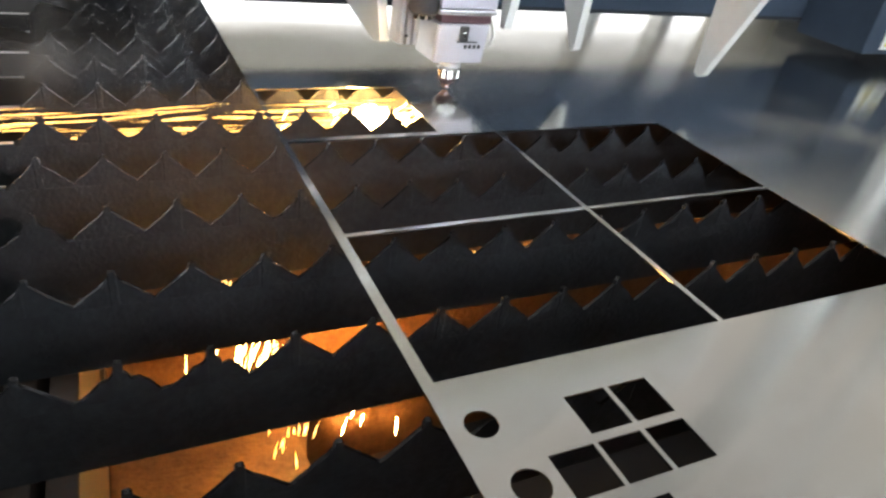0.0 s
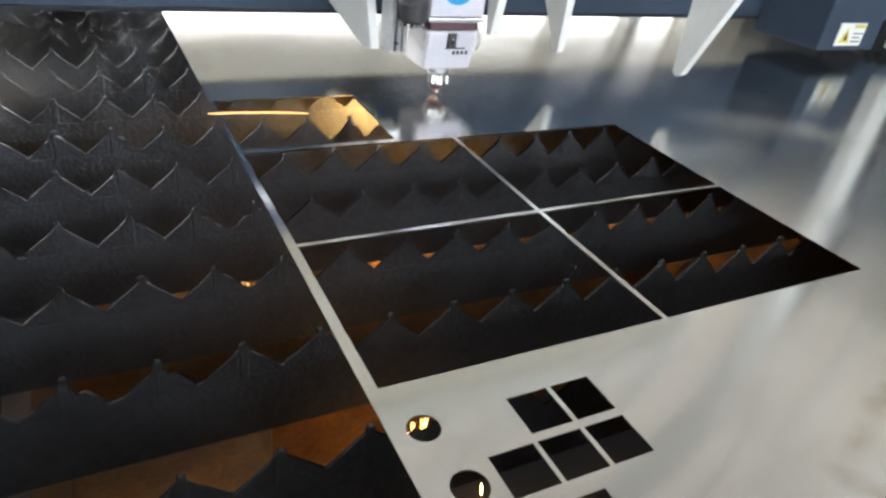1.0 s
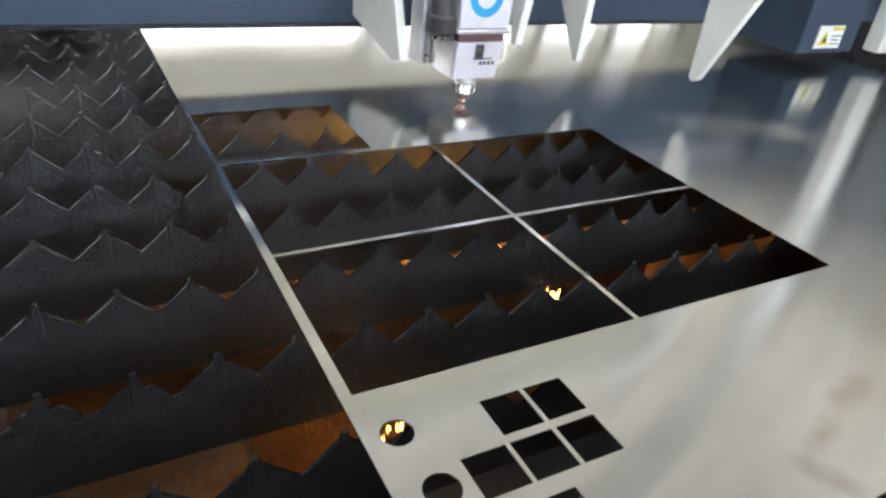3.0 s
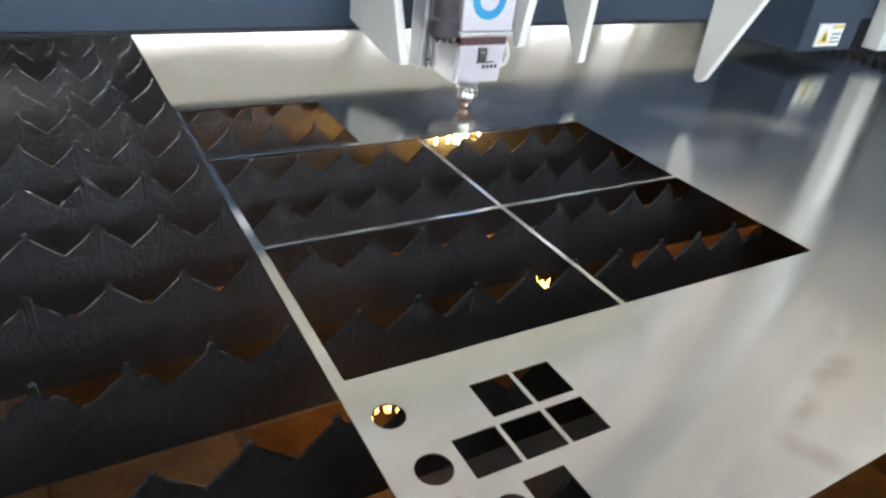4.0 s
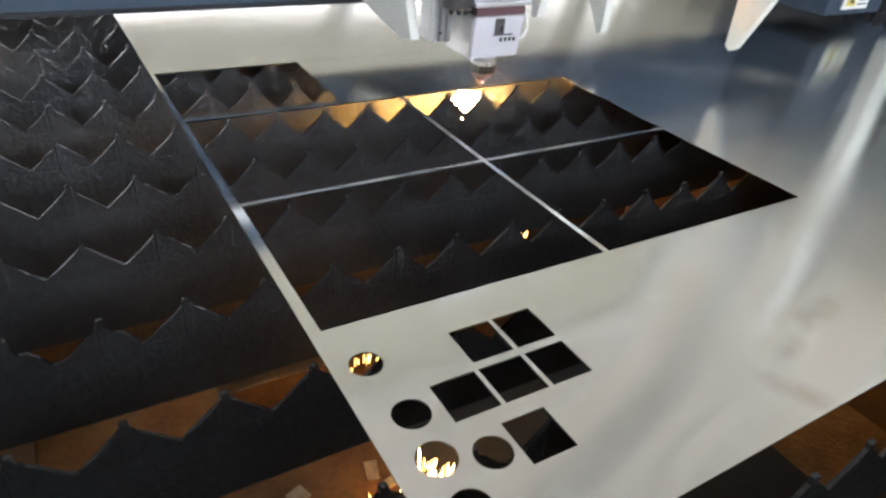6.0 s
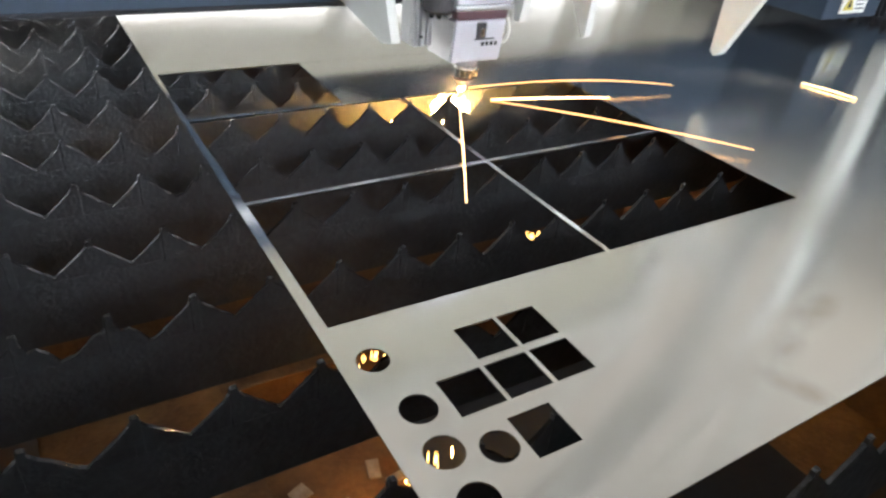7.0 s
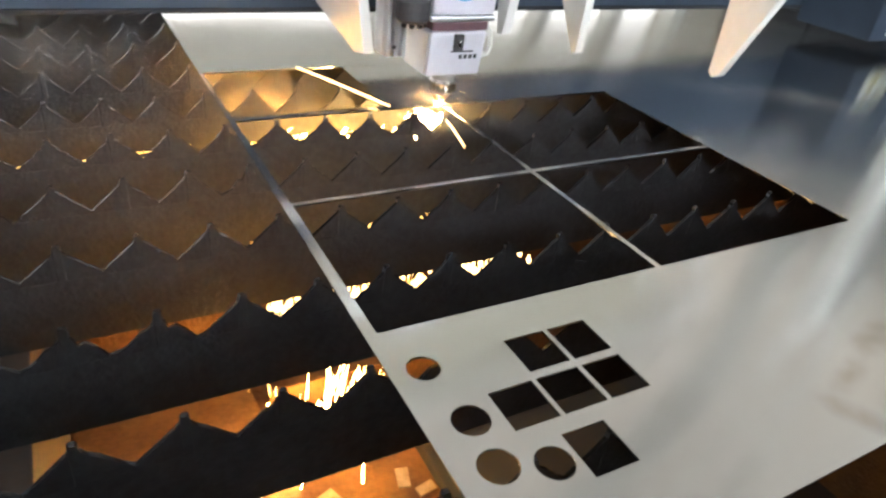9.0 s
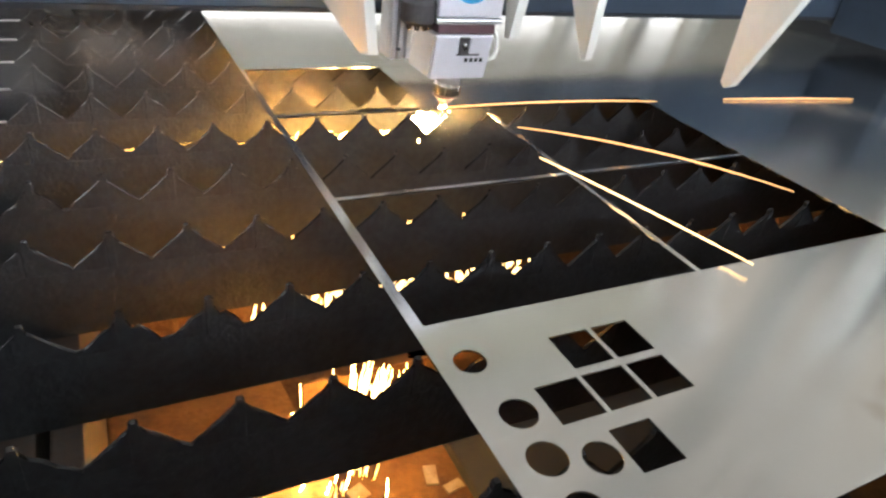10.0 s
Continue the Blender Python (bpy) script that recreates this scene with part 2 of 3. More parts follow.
TOP = 0.900      # upper face of the sheet
REST = 0.8985    # slat tips, on which the sheet lies
PITCH = 0.0549
SLAT_ROWS = [-0.0264 + 0.1 * k for k in range(-3, 14)]

# ---- hall ----
HX0, HX1, HY0, HY1, HZ = -2.2, 2.6, -2.6, 1.8, 2.9
tagged(mesh_object("floor", box(HX0 - 0.2, HY0 - 0.2, -0.1, HX1 + 0.2, HY1 + 0.2, 0), CONCRETE), "worn grey concrete workshop floor", "floor", kind="structure")
roof = bmesh.new()
box(HX0 - 0.2, HY0 - 0.2, HZ, HX1 + 0.2, -0.3, HZ + 0.1, bm=roof)
box(HX0 - 0.2, HY1 - 0.1, HZ, HX1 + 0.2, HY1 + 0.2, HZ + 0.1, bm=roof)
for rx0, rx1 in ((HX0 - 0.2, -1.7), (-0.60, -0.56), (HX1 + 0.10, HX1 + 0.2)):
    box(rx0, -0.3, HZ, rx1, HY1 - 0.1, HZ + 0.12, bm=roof)
# slanted unseen bars, added only to streak the sheet's reflection
for c, w in ((-0.12, 0.06), (0.06, 0.10), (0.25, 0.06), (0.50, 0.22), (0.86, 0.06), (1.15, 0.07)):
    roof_line = [(-0.56, 0.32 * -0.56 + c - w / 2), (HX1, 0.32 * HX1 + c - w / 2), (HX1, 0.32 * HX1 + c + w / 2), (-0.56, 0.32 * -0.56 + c + w / 2)]
    extra = prism(roof_line, "z", HZ + 0.125, HZ + 0.175)
    streak_bar = bpy.data.meshes.new("streak_bar")
    extra.to_mesh(streak_bar)
    extra.free()
    roof.from_mesh(streak_bar)
    bpy.data.meshes.remove(streak_bar)
tagged(mesh_object("ceiling", roof, HALL), "pale workshop ceiling with skylights and added reflection bars", "ceiling", kind="structure")
tagged(mesh_object("wall_west", box(HX0 - 0.2, HY0, 0, HX0, HY1, HZ), HALL), "pale painted workshop wall", "wall", kind="structure")
east = tagged(new("wall_east"), "pale workshop wall with a clerestory", "wall", kind="structure")
part("wall_below", box(HX1, HY0, 0, HX1 + 0.2, HY1, 1.95), DADO, east, "blue-grey painted lower wall")
for ey0, ey1 in ((HY0, -1.2), (-0.30, -0.27), (0.50, 0.53), (0.86, 0.90), (1.04, 1.07), (1.20, 1.36), (1.66, HY1)):
    part("pier", box(HX1, ey0, 1.95, HX1 + 0.06, ey1, HZ), HALL, east)
tagged(mesh_object("backdrop", box(HX1 + 0.8, HY0 - 1, 0.5, HX1 + 0.82, HY1 + 1, 4.0), EASTSKY), "pale overcast sky beyond the clerestory", "daylight", kind="structure")
# unseen wall whose openings let the added fill panel through
south = tagged(new("wall_south"), "unseen pale workshop wall with openings for the fill panel", "wall", kind="structure")
part("wall_below", box(HX0 - 0.2, HY0 - 0.2, 0, HX1 + 0.2, HY0, 1.15), HALL, south)
part("wall_above", box(HX0 - 0.2, HY0 - 0.2, 2.05, HX1 + 0.2, HY0, HZ), HALL, south)
for sx0, sx1 in ((HX0 - 0.2, -1.8), (-0.1, 0.1), (1.9, HX1 + 0.2)):
    part("pier", box(sx0, HY0 - 0.2, 1.15, sx1, HY0, 2.05), HALL, south)
north = tagged(new("wall_north"), "cream wall with a long low window", "wall", kind="structure")
WZ0, WZ1 = 0.90, 1.19
part("wall_below", box(HX0 - 0.2, HY1, 0, HX1 + 0.2, HY1 + 0.2, WZ0), CREAM, north)
part("wall_above", box(HX0 - 0.2, HY1, WZ1, HX1 + 0.2, HY1 + 0.2, HZ), CREAM, north)
window = tagged(new("window_1"), "long low window with white mullions", "window", kind="structure")
part("wall_end", box(2.22, HY1, WZ0, HX1 + 0.2, HY1 + 0.2, WZ1), CREAM, north)
for wx in (HX0, -1.3, 0.80, 1.48, 1.84, 2.18):
    part("mullion", box(wx - 0.03, HY1 + 0.02, WZ0, wx + 0.03, HY1 + 0.1, WZ1, 0.004), WHITE, window)
tagged(mesh_object("backdrop", box(HX0 - 1, HY1 + 0.6, 0.2, HX1 + 1, HY1 + 0.62, 2.0), DAY), "bright overcast daylight beyond the window", "daylight", kind="structure")
# added fill panel, out of view
tagged(mesh_object("backdrop", box(HX0 - 1, HY0 - 1.0, 0.2, HX1 + 1, HY0 - 0.98, 4.5), SLAT_FILL), "unseen glowing panel added to light the slat fronts", "daylight", kind="structure")
tagged(mesh_object("backdrop", box(HX0 - 1, -1.0, HZ + 0.5, HX1 + 1, HY1 + 1, HZ + 0.52), ROOFSKY), "pale overcast sky above the skylights", "daylight", kind="structure")


# ---- cutting bed ----
def tooth_mesh(seed, ragged=False):
    """One pointed tooth with a burnt nub on its tip; tip at the origin."""
    rnd = random.Random(seed)
    left = [(-0.5, -0.028), (-0.42, -0.0243), (-0.32, -0.0194), (-0.21, -0.0140), (-0.12, -0.0095), (-0.068, -0.0066), (-0.048, -0.0050)]
    top = []
    for side in (1, -1):
        run = [(f * side, d) for f, d in left]
        nub = [(-0.046 * side, -0.0014), (-0.026 * side, 0.0)]
        pts = run + nub
        out = []
        for k, (f, d) in enumerate(pts):
            jit = 0.0005 if 0 < k < len(run) else 0.0
            jx = rnd.uniform(-jit, jit)
            jz = rnd.uniform(-jit, jit)
            if ragged and 0 < k < len(run):
                jz -= rnd.uniform(0.0, 0.0065)
            out.append((f * PITCH + jx, d + jz))
        top += out if side == 1 else out[::-1]
    bm = bmesh.new()
    half = 0.0014
    cols = []
    for x, z in top:
        swell = 1.25 if z > -0.003 else 1.0
        cols.append([[bm.verts.new((x, s * half * swell, zz)) for zz in (-0.0305, z)] for s in (-1, 1)])
    for a, b in zip(cols, cols[1:]):
        for s in (0, 1):
            bm.faces.new((a[s][0], b[s][0], b[s][1], a[s][1]))
        bm.faces.new((a[0][1], b[0][1], b[1][1], a[1][1]))
    me = bpy.data.meshes.new("tooth")
    bmesh.ops.recalc_face_normals(bm, faces=bm.faces)
    bm.to_mesh(me)
    bm.free()
    me.materials.append(SLAT)
    me.materials.append(EDGE)
    for p in me.polygons:
        if p.normal.z > 0.3:
            p.material_index = 1
    return me


TEETH = [tooth_mesh(40 + k) for k in range(6)]
RAGGED = [tooth_mesh(60 + k, True) for k in range(3)]


def slat(y, seed):
    """A support slat: a plain web with a row of teeth standing on it."""
    rnd = random.Random(seed)
    ob = tagged(thing("support_slat", 0, y, REST), "dark burnt steel slat with pointed teeth", "support slat", "slats of the cutting bed")
    ob.rotation_euler = (radians(rnd.uniform(-1.6, 1.6)), 0, radians(rnd.uniform(-0.12, 0.12)))
    part("web", box(-0.62, -0.0014, -0.090, 1.69, 0.0014, -0.0306), SLAT, ob)
    part("web_end", box(-0.62, -0.0013, -0.0306, -0.2625, 0.0013, -0.0277), SLAT, ob)
    # bright metal strip puts the glint line onto the flat slat end
    part("glint_strip", box(-0.62, -0.0015, -0.0276, -0.2625, 0.0015, -0.0262), ALU, ob, "bright strip for the glint along the top edge")
    for k in range(-4, 31):
        near_ragged = abs(y - 0.274) < 0.01 and k == 0
        if near_ragged:
            me = RAGGED[0]
        elif rnd.random() < 0.06:
            me = rnd.choice(RAGGED[1:])
        else:
            me = rnd.choice(TEETH)
        tooth = new("tooth", me)
        tooth.parent = ob
        tooth.location = (-0.0150 + PITCH * k, 0, 0 if rnd.random() > 0.12 else -rnd.uniform(0, 0.003))


for i, y in enumerate(SLAT_ROWS):
    slat(y, 100 + i)

bed = tagged(thing("bed_frame"), "dark rusty steel frame beneath the slats", "machine bed")
for bx0, bx1 in ((-0.345, -0.300), (-0.262, -0.240), (-0.232, -0.212), (0.68, 0.73), (1.60, 1.66)):
    part("bearer", box(bx0, -0.40, 0.60, bx1, 1.35, 0.808, 0.002), RUST if bx0 == 0.68 else FRAME, bed)
part("side_rail", box(-0.70, -0.46, 0.45, -0.625, 1.42, 0.90, 0.004), FRAME, bed)
part("side_rail", box(1.70, -0.46, 0.45, 1.76, 1.42, 0.86, 0.004), FRAME, bed)
part("end_rail", box(-0.62, -0.46, 0.45, 1.695, -0.40, 0.86, 0.004), FRAME, bed)
part("end_rail", box(-0.62, 1.36, 0.45, 1.695, 1.42, 0.86, 0.004), FRAME, bed)
for lx in (-0.66, 1.73):
    for ly in (-0.40, 1.36):
        part("leg", box(lx - 0.03, ly - 0.03, 0.0, lx + 0.03, ly + 0.03, 0.448), FRAME, bed)

tray = tagged(thing("scrap_tray"), "rust-brown steel scrap tray under the slats", "tray")
part("bottom", box(-0.62, -0.395, 0.570, 1.69, 1.35, 0.575), RUST, tray)
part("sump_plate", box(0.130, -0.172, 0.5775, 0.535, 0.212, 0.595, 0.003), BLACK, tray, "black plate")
part("sloping_plate", prism([(0.34, 0.58), (0.34, 0.585), (0.02, 0.655), (0.02, 0.65)], "x", -0.21, -0.022), RUST, tray)
part("partition", box(-0.205, 0.345, 0.577, 0.66, 0.349, 0.690), RUST, tray)
part("partition", box(-0.205, -0.18, 0.577, 0.66, -0.176, 0.690), RUST, tray)
part("partition", box(-0.018, 0.215, 0.577, 0.66, 0.219, 0.660), RUST, tray)
def offcut(x, y, w, h, turn, mat):
    ob = mesh_object("scrap_piece", prism([(-w, -h), (w, -h * 1.1), (w * 0.95, h), (-w, h * 0.9)], "z", 0, 0.002), mat)
    ob.matrix_basis = pose(x, y, 0.5755, 0, 0, turn)
    tagged(ob, "small cut steel offcut lying in the tray", "offcut", "offcuts in the tray")


rnd = random.Random(7)
for k in range(24):
    sx, sy, sw = rnd.uniform(0.14, 0.64), rnd.uniform(0.225, 0.335), rnd.uniform(0.008, 0.018)
    offcut(sx, sy, sw, sw * rnd.uniform(0.4, 0.8), rnd.uniform(0, 360), SHEET if k % 3 else RUST)
for sx, sy, sw, sh, turn in ((0.017, 0.125, 0.010, 0.009, 20), (0.100, 0.120, 0.013, 0.007, 75), (0.118, 0.098, 0.011, 0.006, 10), (0.058, 0.090, 0.006, 0.005, 40),
                             (-0.005, 0.015, 0.010, 0.006, 130), (0.070, 0.020, 0.014, 0.006, 60), (0.105, -0.030, 0.009, 0.008, 15), (-0.060, -0.060, 0.012, 0.005, 100)):
    offcut(sx, sy, sw, sh, turn, OFFCUT)



# unseen screen behind the camera, its height set to shade the near slats
cover = tagged(thing("front_cover", 0, -0.78, 0), "unseen dark navy screen added to shade the near slats", "machine cover")
part("panel", box(-0.80, 0.0, 0.0, 1.90, 0.03, 1.155, 0.004), NAVY, cover)
part("top_rail", box(-0.80, -0.015, 1.157, 1.90, 0.045, 1.185, 0.005), BLACK, cover)


# ---- sheet with its cut-outs ----
def steel_sheet():
    bm = bmesh.new()
    loops = [[(-0.0085, -0.205), (1.451, -0.178), (1.451, 1.25), (-0.012, 1.25)],
             [(0.0000, 0.0000), (0.2471, 0.0000), (0.2458, 0.1836), (-0.0010, 0.1816)],
             [(0.2523, 0.0000), (0.5061, 0.0010), (0.5029, 0.1852), (0.2509, 0.1838)],
             [(-0.0012, 0.1864), (0.2458, 0.1888), (0.2470, 0.3787), (-0.0040, 0.3773)],
             [(0.2509, 0.1890), (0.5029, 0.1900), (0.5037, 0.3802), (0.2518, 0.3788)],
             [(-0.0046, 0.3858), (0.1738, 0.3866), (0.1749, 0.5380), (0.371, 0.5372), (0.371, 0.5382), (0.1749, 0.5390), (-0.0060, 0.5391)]]
    for x0, y0, x1, y1 in ((0.0760, -0.0685, 0.1077, -0.0360), (0.1113, -0.0685, 0.1425, -0.0360), (0.0400, -0.1070, 0.0721, -0.0750),
                           (0.0754, -0.1070, 0.1077, -0.0750), (0.1113, -0.1070, 0.1425, -0.0750), (0.0631, -0.1514, 0.0938, -0.1190)):
        loops.append([(x0, y0), (x1, y0), (x1, y1), (x0, y1)])
    for cx, cy, r in ((0.0139, -0.0410, 0.0110), (0.0202, -0.0901, 0.0119), (0.0477, -0.1344, 0.0117), (0.0177, -0.1244, 0.0121), (0.0182, -0.1599, 0.0121)):
        loops.append([(cx + r * math.cos(2 * math.pi * k / 36), cy + r * math.sin(2 * math.pi * k / 36)) for k in range(36)])
    edges = []
    for lp in loops:
        vs = [bm.verts.new((x, y, 0)) for x, y in lp]
        edges += [bm.edges.new((vs[k], vs[(k + 1) % len(vs)])) for k in range(len(vs))]
    bmesh.ops.triangle_fill(bm, use_beauty=True, use_dissolve=False, edges=edges)
    res = bmesh.ops.extrude_face_region(bm, geom=bm.faces[:])
    bmesh.ops.translate(bm, vec=(0, 0, TOP - REST), verts=[g for g in res["geom"] if isinstance(g, bmesh.types.BMVert)])
    layer = bm.loops.layers.uv.new("UVMap")
    for face in bm.faces:
        for loop in face.loops:
            loop[layer].uv = (loop.vert.co.x, loop.vert.co.y)
    ob = mesh_object("steel_sheet", bm, SHEET)
    ob.location = (0, 0, REST)
    return tagged(ob, "bright rolled steel sheet with cut-out openings on the slats", "metal sheet")


steel_sheet()

# toothed rail beside the sheet
rail = tagged(thing("toothed_rail", 1.462, 0, 0.862), "black toothed rail along the side of the bed", "gear rack")
teeth = []
for k in range(45):
    yy = 0.675 - 0.025 * k
    teeth += [(yy, 0.034), (yy - 0.006, 0.052), (yy - 0.010, 0.052), (yy - 0.02, 0.034)]
part("rack", prism([(-0.40, 0.0), (0.68, 0.0)] + teeth, "x", 0.0, 0.03), BLACK, rail)
part("rail_base", box(0.033, -0.40, 0.0, 0.09, 1.34, 0.028, 0.003), BLACK, rail)
# unseen dark block, added so that the sheet mirrors something dark here
cabinet = tagged(thing("dark_reflection_block", 2.30, 0.90, 0), "unseen dark block added to darken the sheet's reflection", "cabinet")
part("body", box(0.0, 0.0, 0.06, 0.28, 0.80, 1.20, 0.006), BLACK, cabinet)
part("plinth", box(0.02, 0.02, 0.0, 0.26, 0.78, 0.058), BLACK, cabinet)
for dy in (0.01, 0.405):
    part("door", box(-0.018, dy, 0.08, -0.002, dy + 0.385, 1.18, 0.003), BLACK, cabinet)

# ---- gantry: origin on the sheet below the nozzle's line ----
gantry = tagged(thing("gantry"), "dark navy gantry beam spanning the cutting bed", "gantry")
part("front_cover", box(-1.6, 0.236, 0.052, 1.95, 0.239, 0.34), NAVY, gantry, "navy sheet cover of the beam")
part("beam", box(-1.6, 0.242, 0.150, 1.95, 0.42, 0.34, 0.006), NAVY, gantry)
# thin plate in the lightened navy stands for bounce light on the underside
part("underside_cover", box(-1.6, 0.2425, 0.1455, 1.94, 0.419, 0.1495), NAVY_LIFTED, gantry, "navy underside, lightened for light thrown up by the sheet")
part("lower_lip", box(-1.6, 0.231, 0.0525, 1.23, 0.235, 0.059, 0.001), BLACK, gantry)
part("guide_rail", box(-1.6, 0.206, 0.240, 1.9, 0.235, 0.265, 0.003), ALU, gantry, "bright steel guide rail")
end = part("end_box", box(1.20, 0.068, 0.029, 1.385, 0.232, 0.20, 0.004), NAVY, gantry, "dark end housing")
part("warning_label", box(1.246, 0.0645, 0.040, 1.328, 0.0675, 0.086), PAPER, end, "white warning label with yellow print")
part("triangle", prism([(1.253, 0.047), (1.285, 0.047), (1.269, 0.076)], "y", 0.0628, 0.0643), YELLOW, end, "yellow warning triangle")
part("triangle_core", prism([(1.2635, 0.052), (1.2745, 0.052), (1.269, 0.068)], "y", 0.0618, 0.0627), INK, end, "black warning symbol")
part("header_bar", box(1.290, 0.0628, 0.0765, 1.326, 0.0643, 0.083), YELLOW, end, "yellow header bar")
for k in range(3):
    part("print_bar", box(1.292, 0.0628, 0.048 + 0.008 * k, 1.322 - 0.006 * (k % 2), 0.0643, 0.0505 + 0.008 * k), DADO, end, "grey print bar")
part("column", box(1.420, 0.029, 0.034, 1.484, 0.067, 0.72, 0.004), WHITE, gantry, "white upright")
bellows = bmesh.new()
for k in range(3):
    box(1.489 + 0.032 * k, 0.053 + 0.012 * (k % 2), 0.05, 1.519 + 0.032 * k, 0.097, 0.70, bm=bellows)
part("bellows", bellows, BLACK, gantry, "black folded bellows")

# ---- carriage with the cutting head: origin on the sheet below the nozzle ----
head = tagged(thing("cutting_head"), "pale laser cutting head on a carriage with white fins", "laser head")


def head_part(name, bm, mat, label="", smooth=False):
    """A part of the cutting head, drawn on a 5 % larger plan and brought to size."""
    bmesh.ops.scale(bm, vec=(0.935, 0.95, 0.955), verts=bm.verts[:])
    return part(name, bm, mat, head, label, smooth)


def fin(x, outline):
    """A white rib plate; outline in y and z."""
    return prism(outline, "x", x - 0.007, x + 0.007, 0.001)


head_part("fin", fin(-0.082, [(0.045, 0.054), (0.076, 0.047), (0.242, 0.076), (0.242, 0.30), (0.150, 0.30)]), WHITE)
head_part("fin", fin(0.090, [(0.000, 0.086), (0.012, 0.084), (0.050, 0.30), (-0.040, 0.30)]), WHITE)
head_part("fin", fin(0.240, [(0.026, 0.050), (0.034, 0.046), (0.098, 0.14), (0.098, 0.30), (0.020, 0.30)]), WHITE)
head_part("fin", fin(0.390, [(-0.106, 0.052), (-0.096, 0.046), (-0.088, 0.052), (-0.085, 0.30), (-0.225, 0.30)]), WHITE)
head_part("back_plate", box(-0.073, 0.100, 0.285, 0.40, 0.212, 0.40, 0.003), WHITE)
bracket = head_part("bracket", box(-0.0735, 0.022, 0.058, -0.0465, 0.050, 0.24, 0.001), ALU, "grooved aluminium mounting bar")
for bx in (-0.0735, -0.0635, -0.0535):
    rib = box(bx, 0.0125, 0.0585, bx + 0.0065, 0.0215, 0.238, 0.001)
    bmesh.ops.scale(rib, vec=(0.935, 0.95, 0.955), verts=rib.verts[:])
    part("rib", rib, ALU, bracket)
head_part("screw", lathe([(0.0022, 0.070), (0.0026, 0.0705), (0.0026, 0.073), (0.0018, 0.0735)], (-0.0645, 0.0095), 10), MOTOR)
head_part("lower_housing", prism([(-0.030, 0.041), (0.046, 0.041), (0.052, 0.094), (-0.027, 0.094)], "y", -0.014, 0.050, 0.003), LILAC)
head_part("side_plate", prism([(-0.0318, 0.043), (-0.0304, 0.043), (-0.0274, 0.0925), (-0.0288, 0.0925)], "y", -0.011, 0.047), ALU, "brushed side plate")
head_part("seal", box(-0.024, -0.011, 0.0945, 0.054, 0.046, 0.106, 0.002), MAROON, "dark seal band")
head_part("collar", box(-0.030, -0.016, 0.1065, 0.060, 0.052, 0.113, 0.002), ALU)
head_part("upper_housing", box(-0.027, -0.013, 0.1135, 0.060, 0.050, 0.34, 0.004), LILAC)
head_part("side_box", box(-0.044, 0.004, 0.094, -0.0315, 0.040, 0.30, 0.003), ALU)
head_part("drive_motor", lathe([(0.017, 0.104), (0.021, 0.108), (0.021, 0.128), (0.018, 0.132), (0.018, 0.30)], (-0.047, 0.002), 28), MOTOR, "dark cast drive motor")
for k in range(6):
    a = radians(-150 + 36 * k)
    cx, cy = -0.047 + 0.0155 * math.cos(a), 0.002 + 0.0155 * math.sin(a)
    head_part("cap_nut", lathe([(0.0022, 0.0985), (0.0036, 0.0998), (0.0038, 0.1035)], (cx, cy), 12), CHROME, "chromed cap nut")
head_part("clasp", box(0.004, -0.0195, 0.072, 0.0165, -0.0145, 0.0925, 0.001), MOTOR, "dark clasp")
head_part("clasp_insert", box(0.0075, -0.0212, 0.078, 0.0125, -0.0196, 0.086, 0.0008), CHROME, "shiny clasp insert")
head_part("clip_plate", box(0.020, -0.0165, 0.0815, 0.040, -0.0145, 0.0925, 0.0008), LILAC)
head_part("knurled_ring", lathe([(0.015, 0.018), (0.0178, 0.0195), (0.0178, 0.0305), (0.016, 0.034)], (0.003, 0), 48, lambda k: 1.0 if k % 4 < 2 else 0.93), CHROME)
head_part("neck", lathe([(0.015, 0.0345), (0.015, 0.0408)], (0.003, 0), 24), ALU)
head_part("ceramic_cone", lathe([(0.008, 0.009), (0.0145, 0.0158)], (0.001, 0), 28), CERAMIC)
head_part("nozzle", lathe([(0.0015, 0.0015), (0.0045, 0.003), (0.0075, 0.0088)], (0.0, 0), 24), COPPER)
# self-glowing bead stands in for the bright spot on the nozzle
head_part("nozzle_bright_spot", lathe([(0.0006, 0.0035), (0.0022, 0.0048), (0.0022, 0.0058), (0.0006, 0.0070)], (0.0, -0.0062), 12), TIP_SPOT, "small glowing bead for the pink-white spot on the nozzle")
hose = [(0.056, 0.004, 0.10), (0.065, 0.001, 0.088), (0.068, 0.0, 0.074), (0.064, 0.0, 0.063), (0.058, 0.001, 0.060), (0.0545, 0.003, 0.068)]
head_part("hose", tube(hose, 0.0032), PLASTIC, "milky air hose loop")
hose2 = [(0.070, 0.004, 0.30), (0.070, 0.003, 0.2), (0.066, 0.003, 0.14), (0.056, 0.004, 0.10)]
head_part("hose", tube(hose2, 0.0032), PLASTIC, "milky air hose loop")
for k in range(4):
    head_part("print_mark", box(0.014 + 0.0070 * k, -0.0150, 0.062, 0.0183 + 0.0070 * k, -0.0143, 0.067), INK)
head_part("print_mark", box(0.002, -0.0150, 0.070, 0.034, -0.0143, 0.0718), INK)
ring = bmesh.new()
n = 40
for k in range(n):
    a0, a1 = 2 * math.pi * k / n, 2 * math.pi * (k + 1) / n
    v = [ring.verts.new((0.014 + r * math.cos(a), -0.0140, 0.158 + r * math.sin(a))) for r, a in ((0.016, a0), (0.028, a0), (0.028, a1), (0.016, a1))]
    ring.faces.new(v)
bmesh.ops.remove_doubles(ring, verts=ring.verts[:], dist=1e-5)
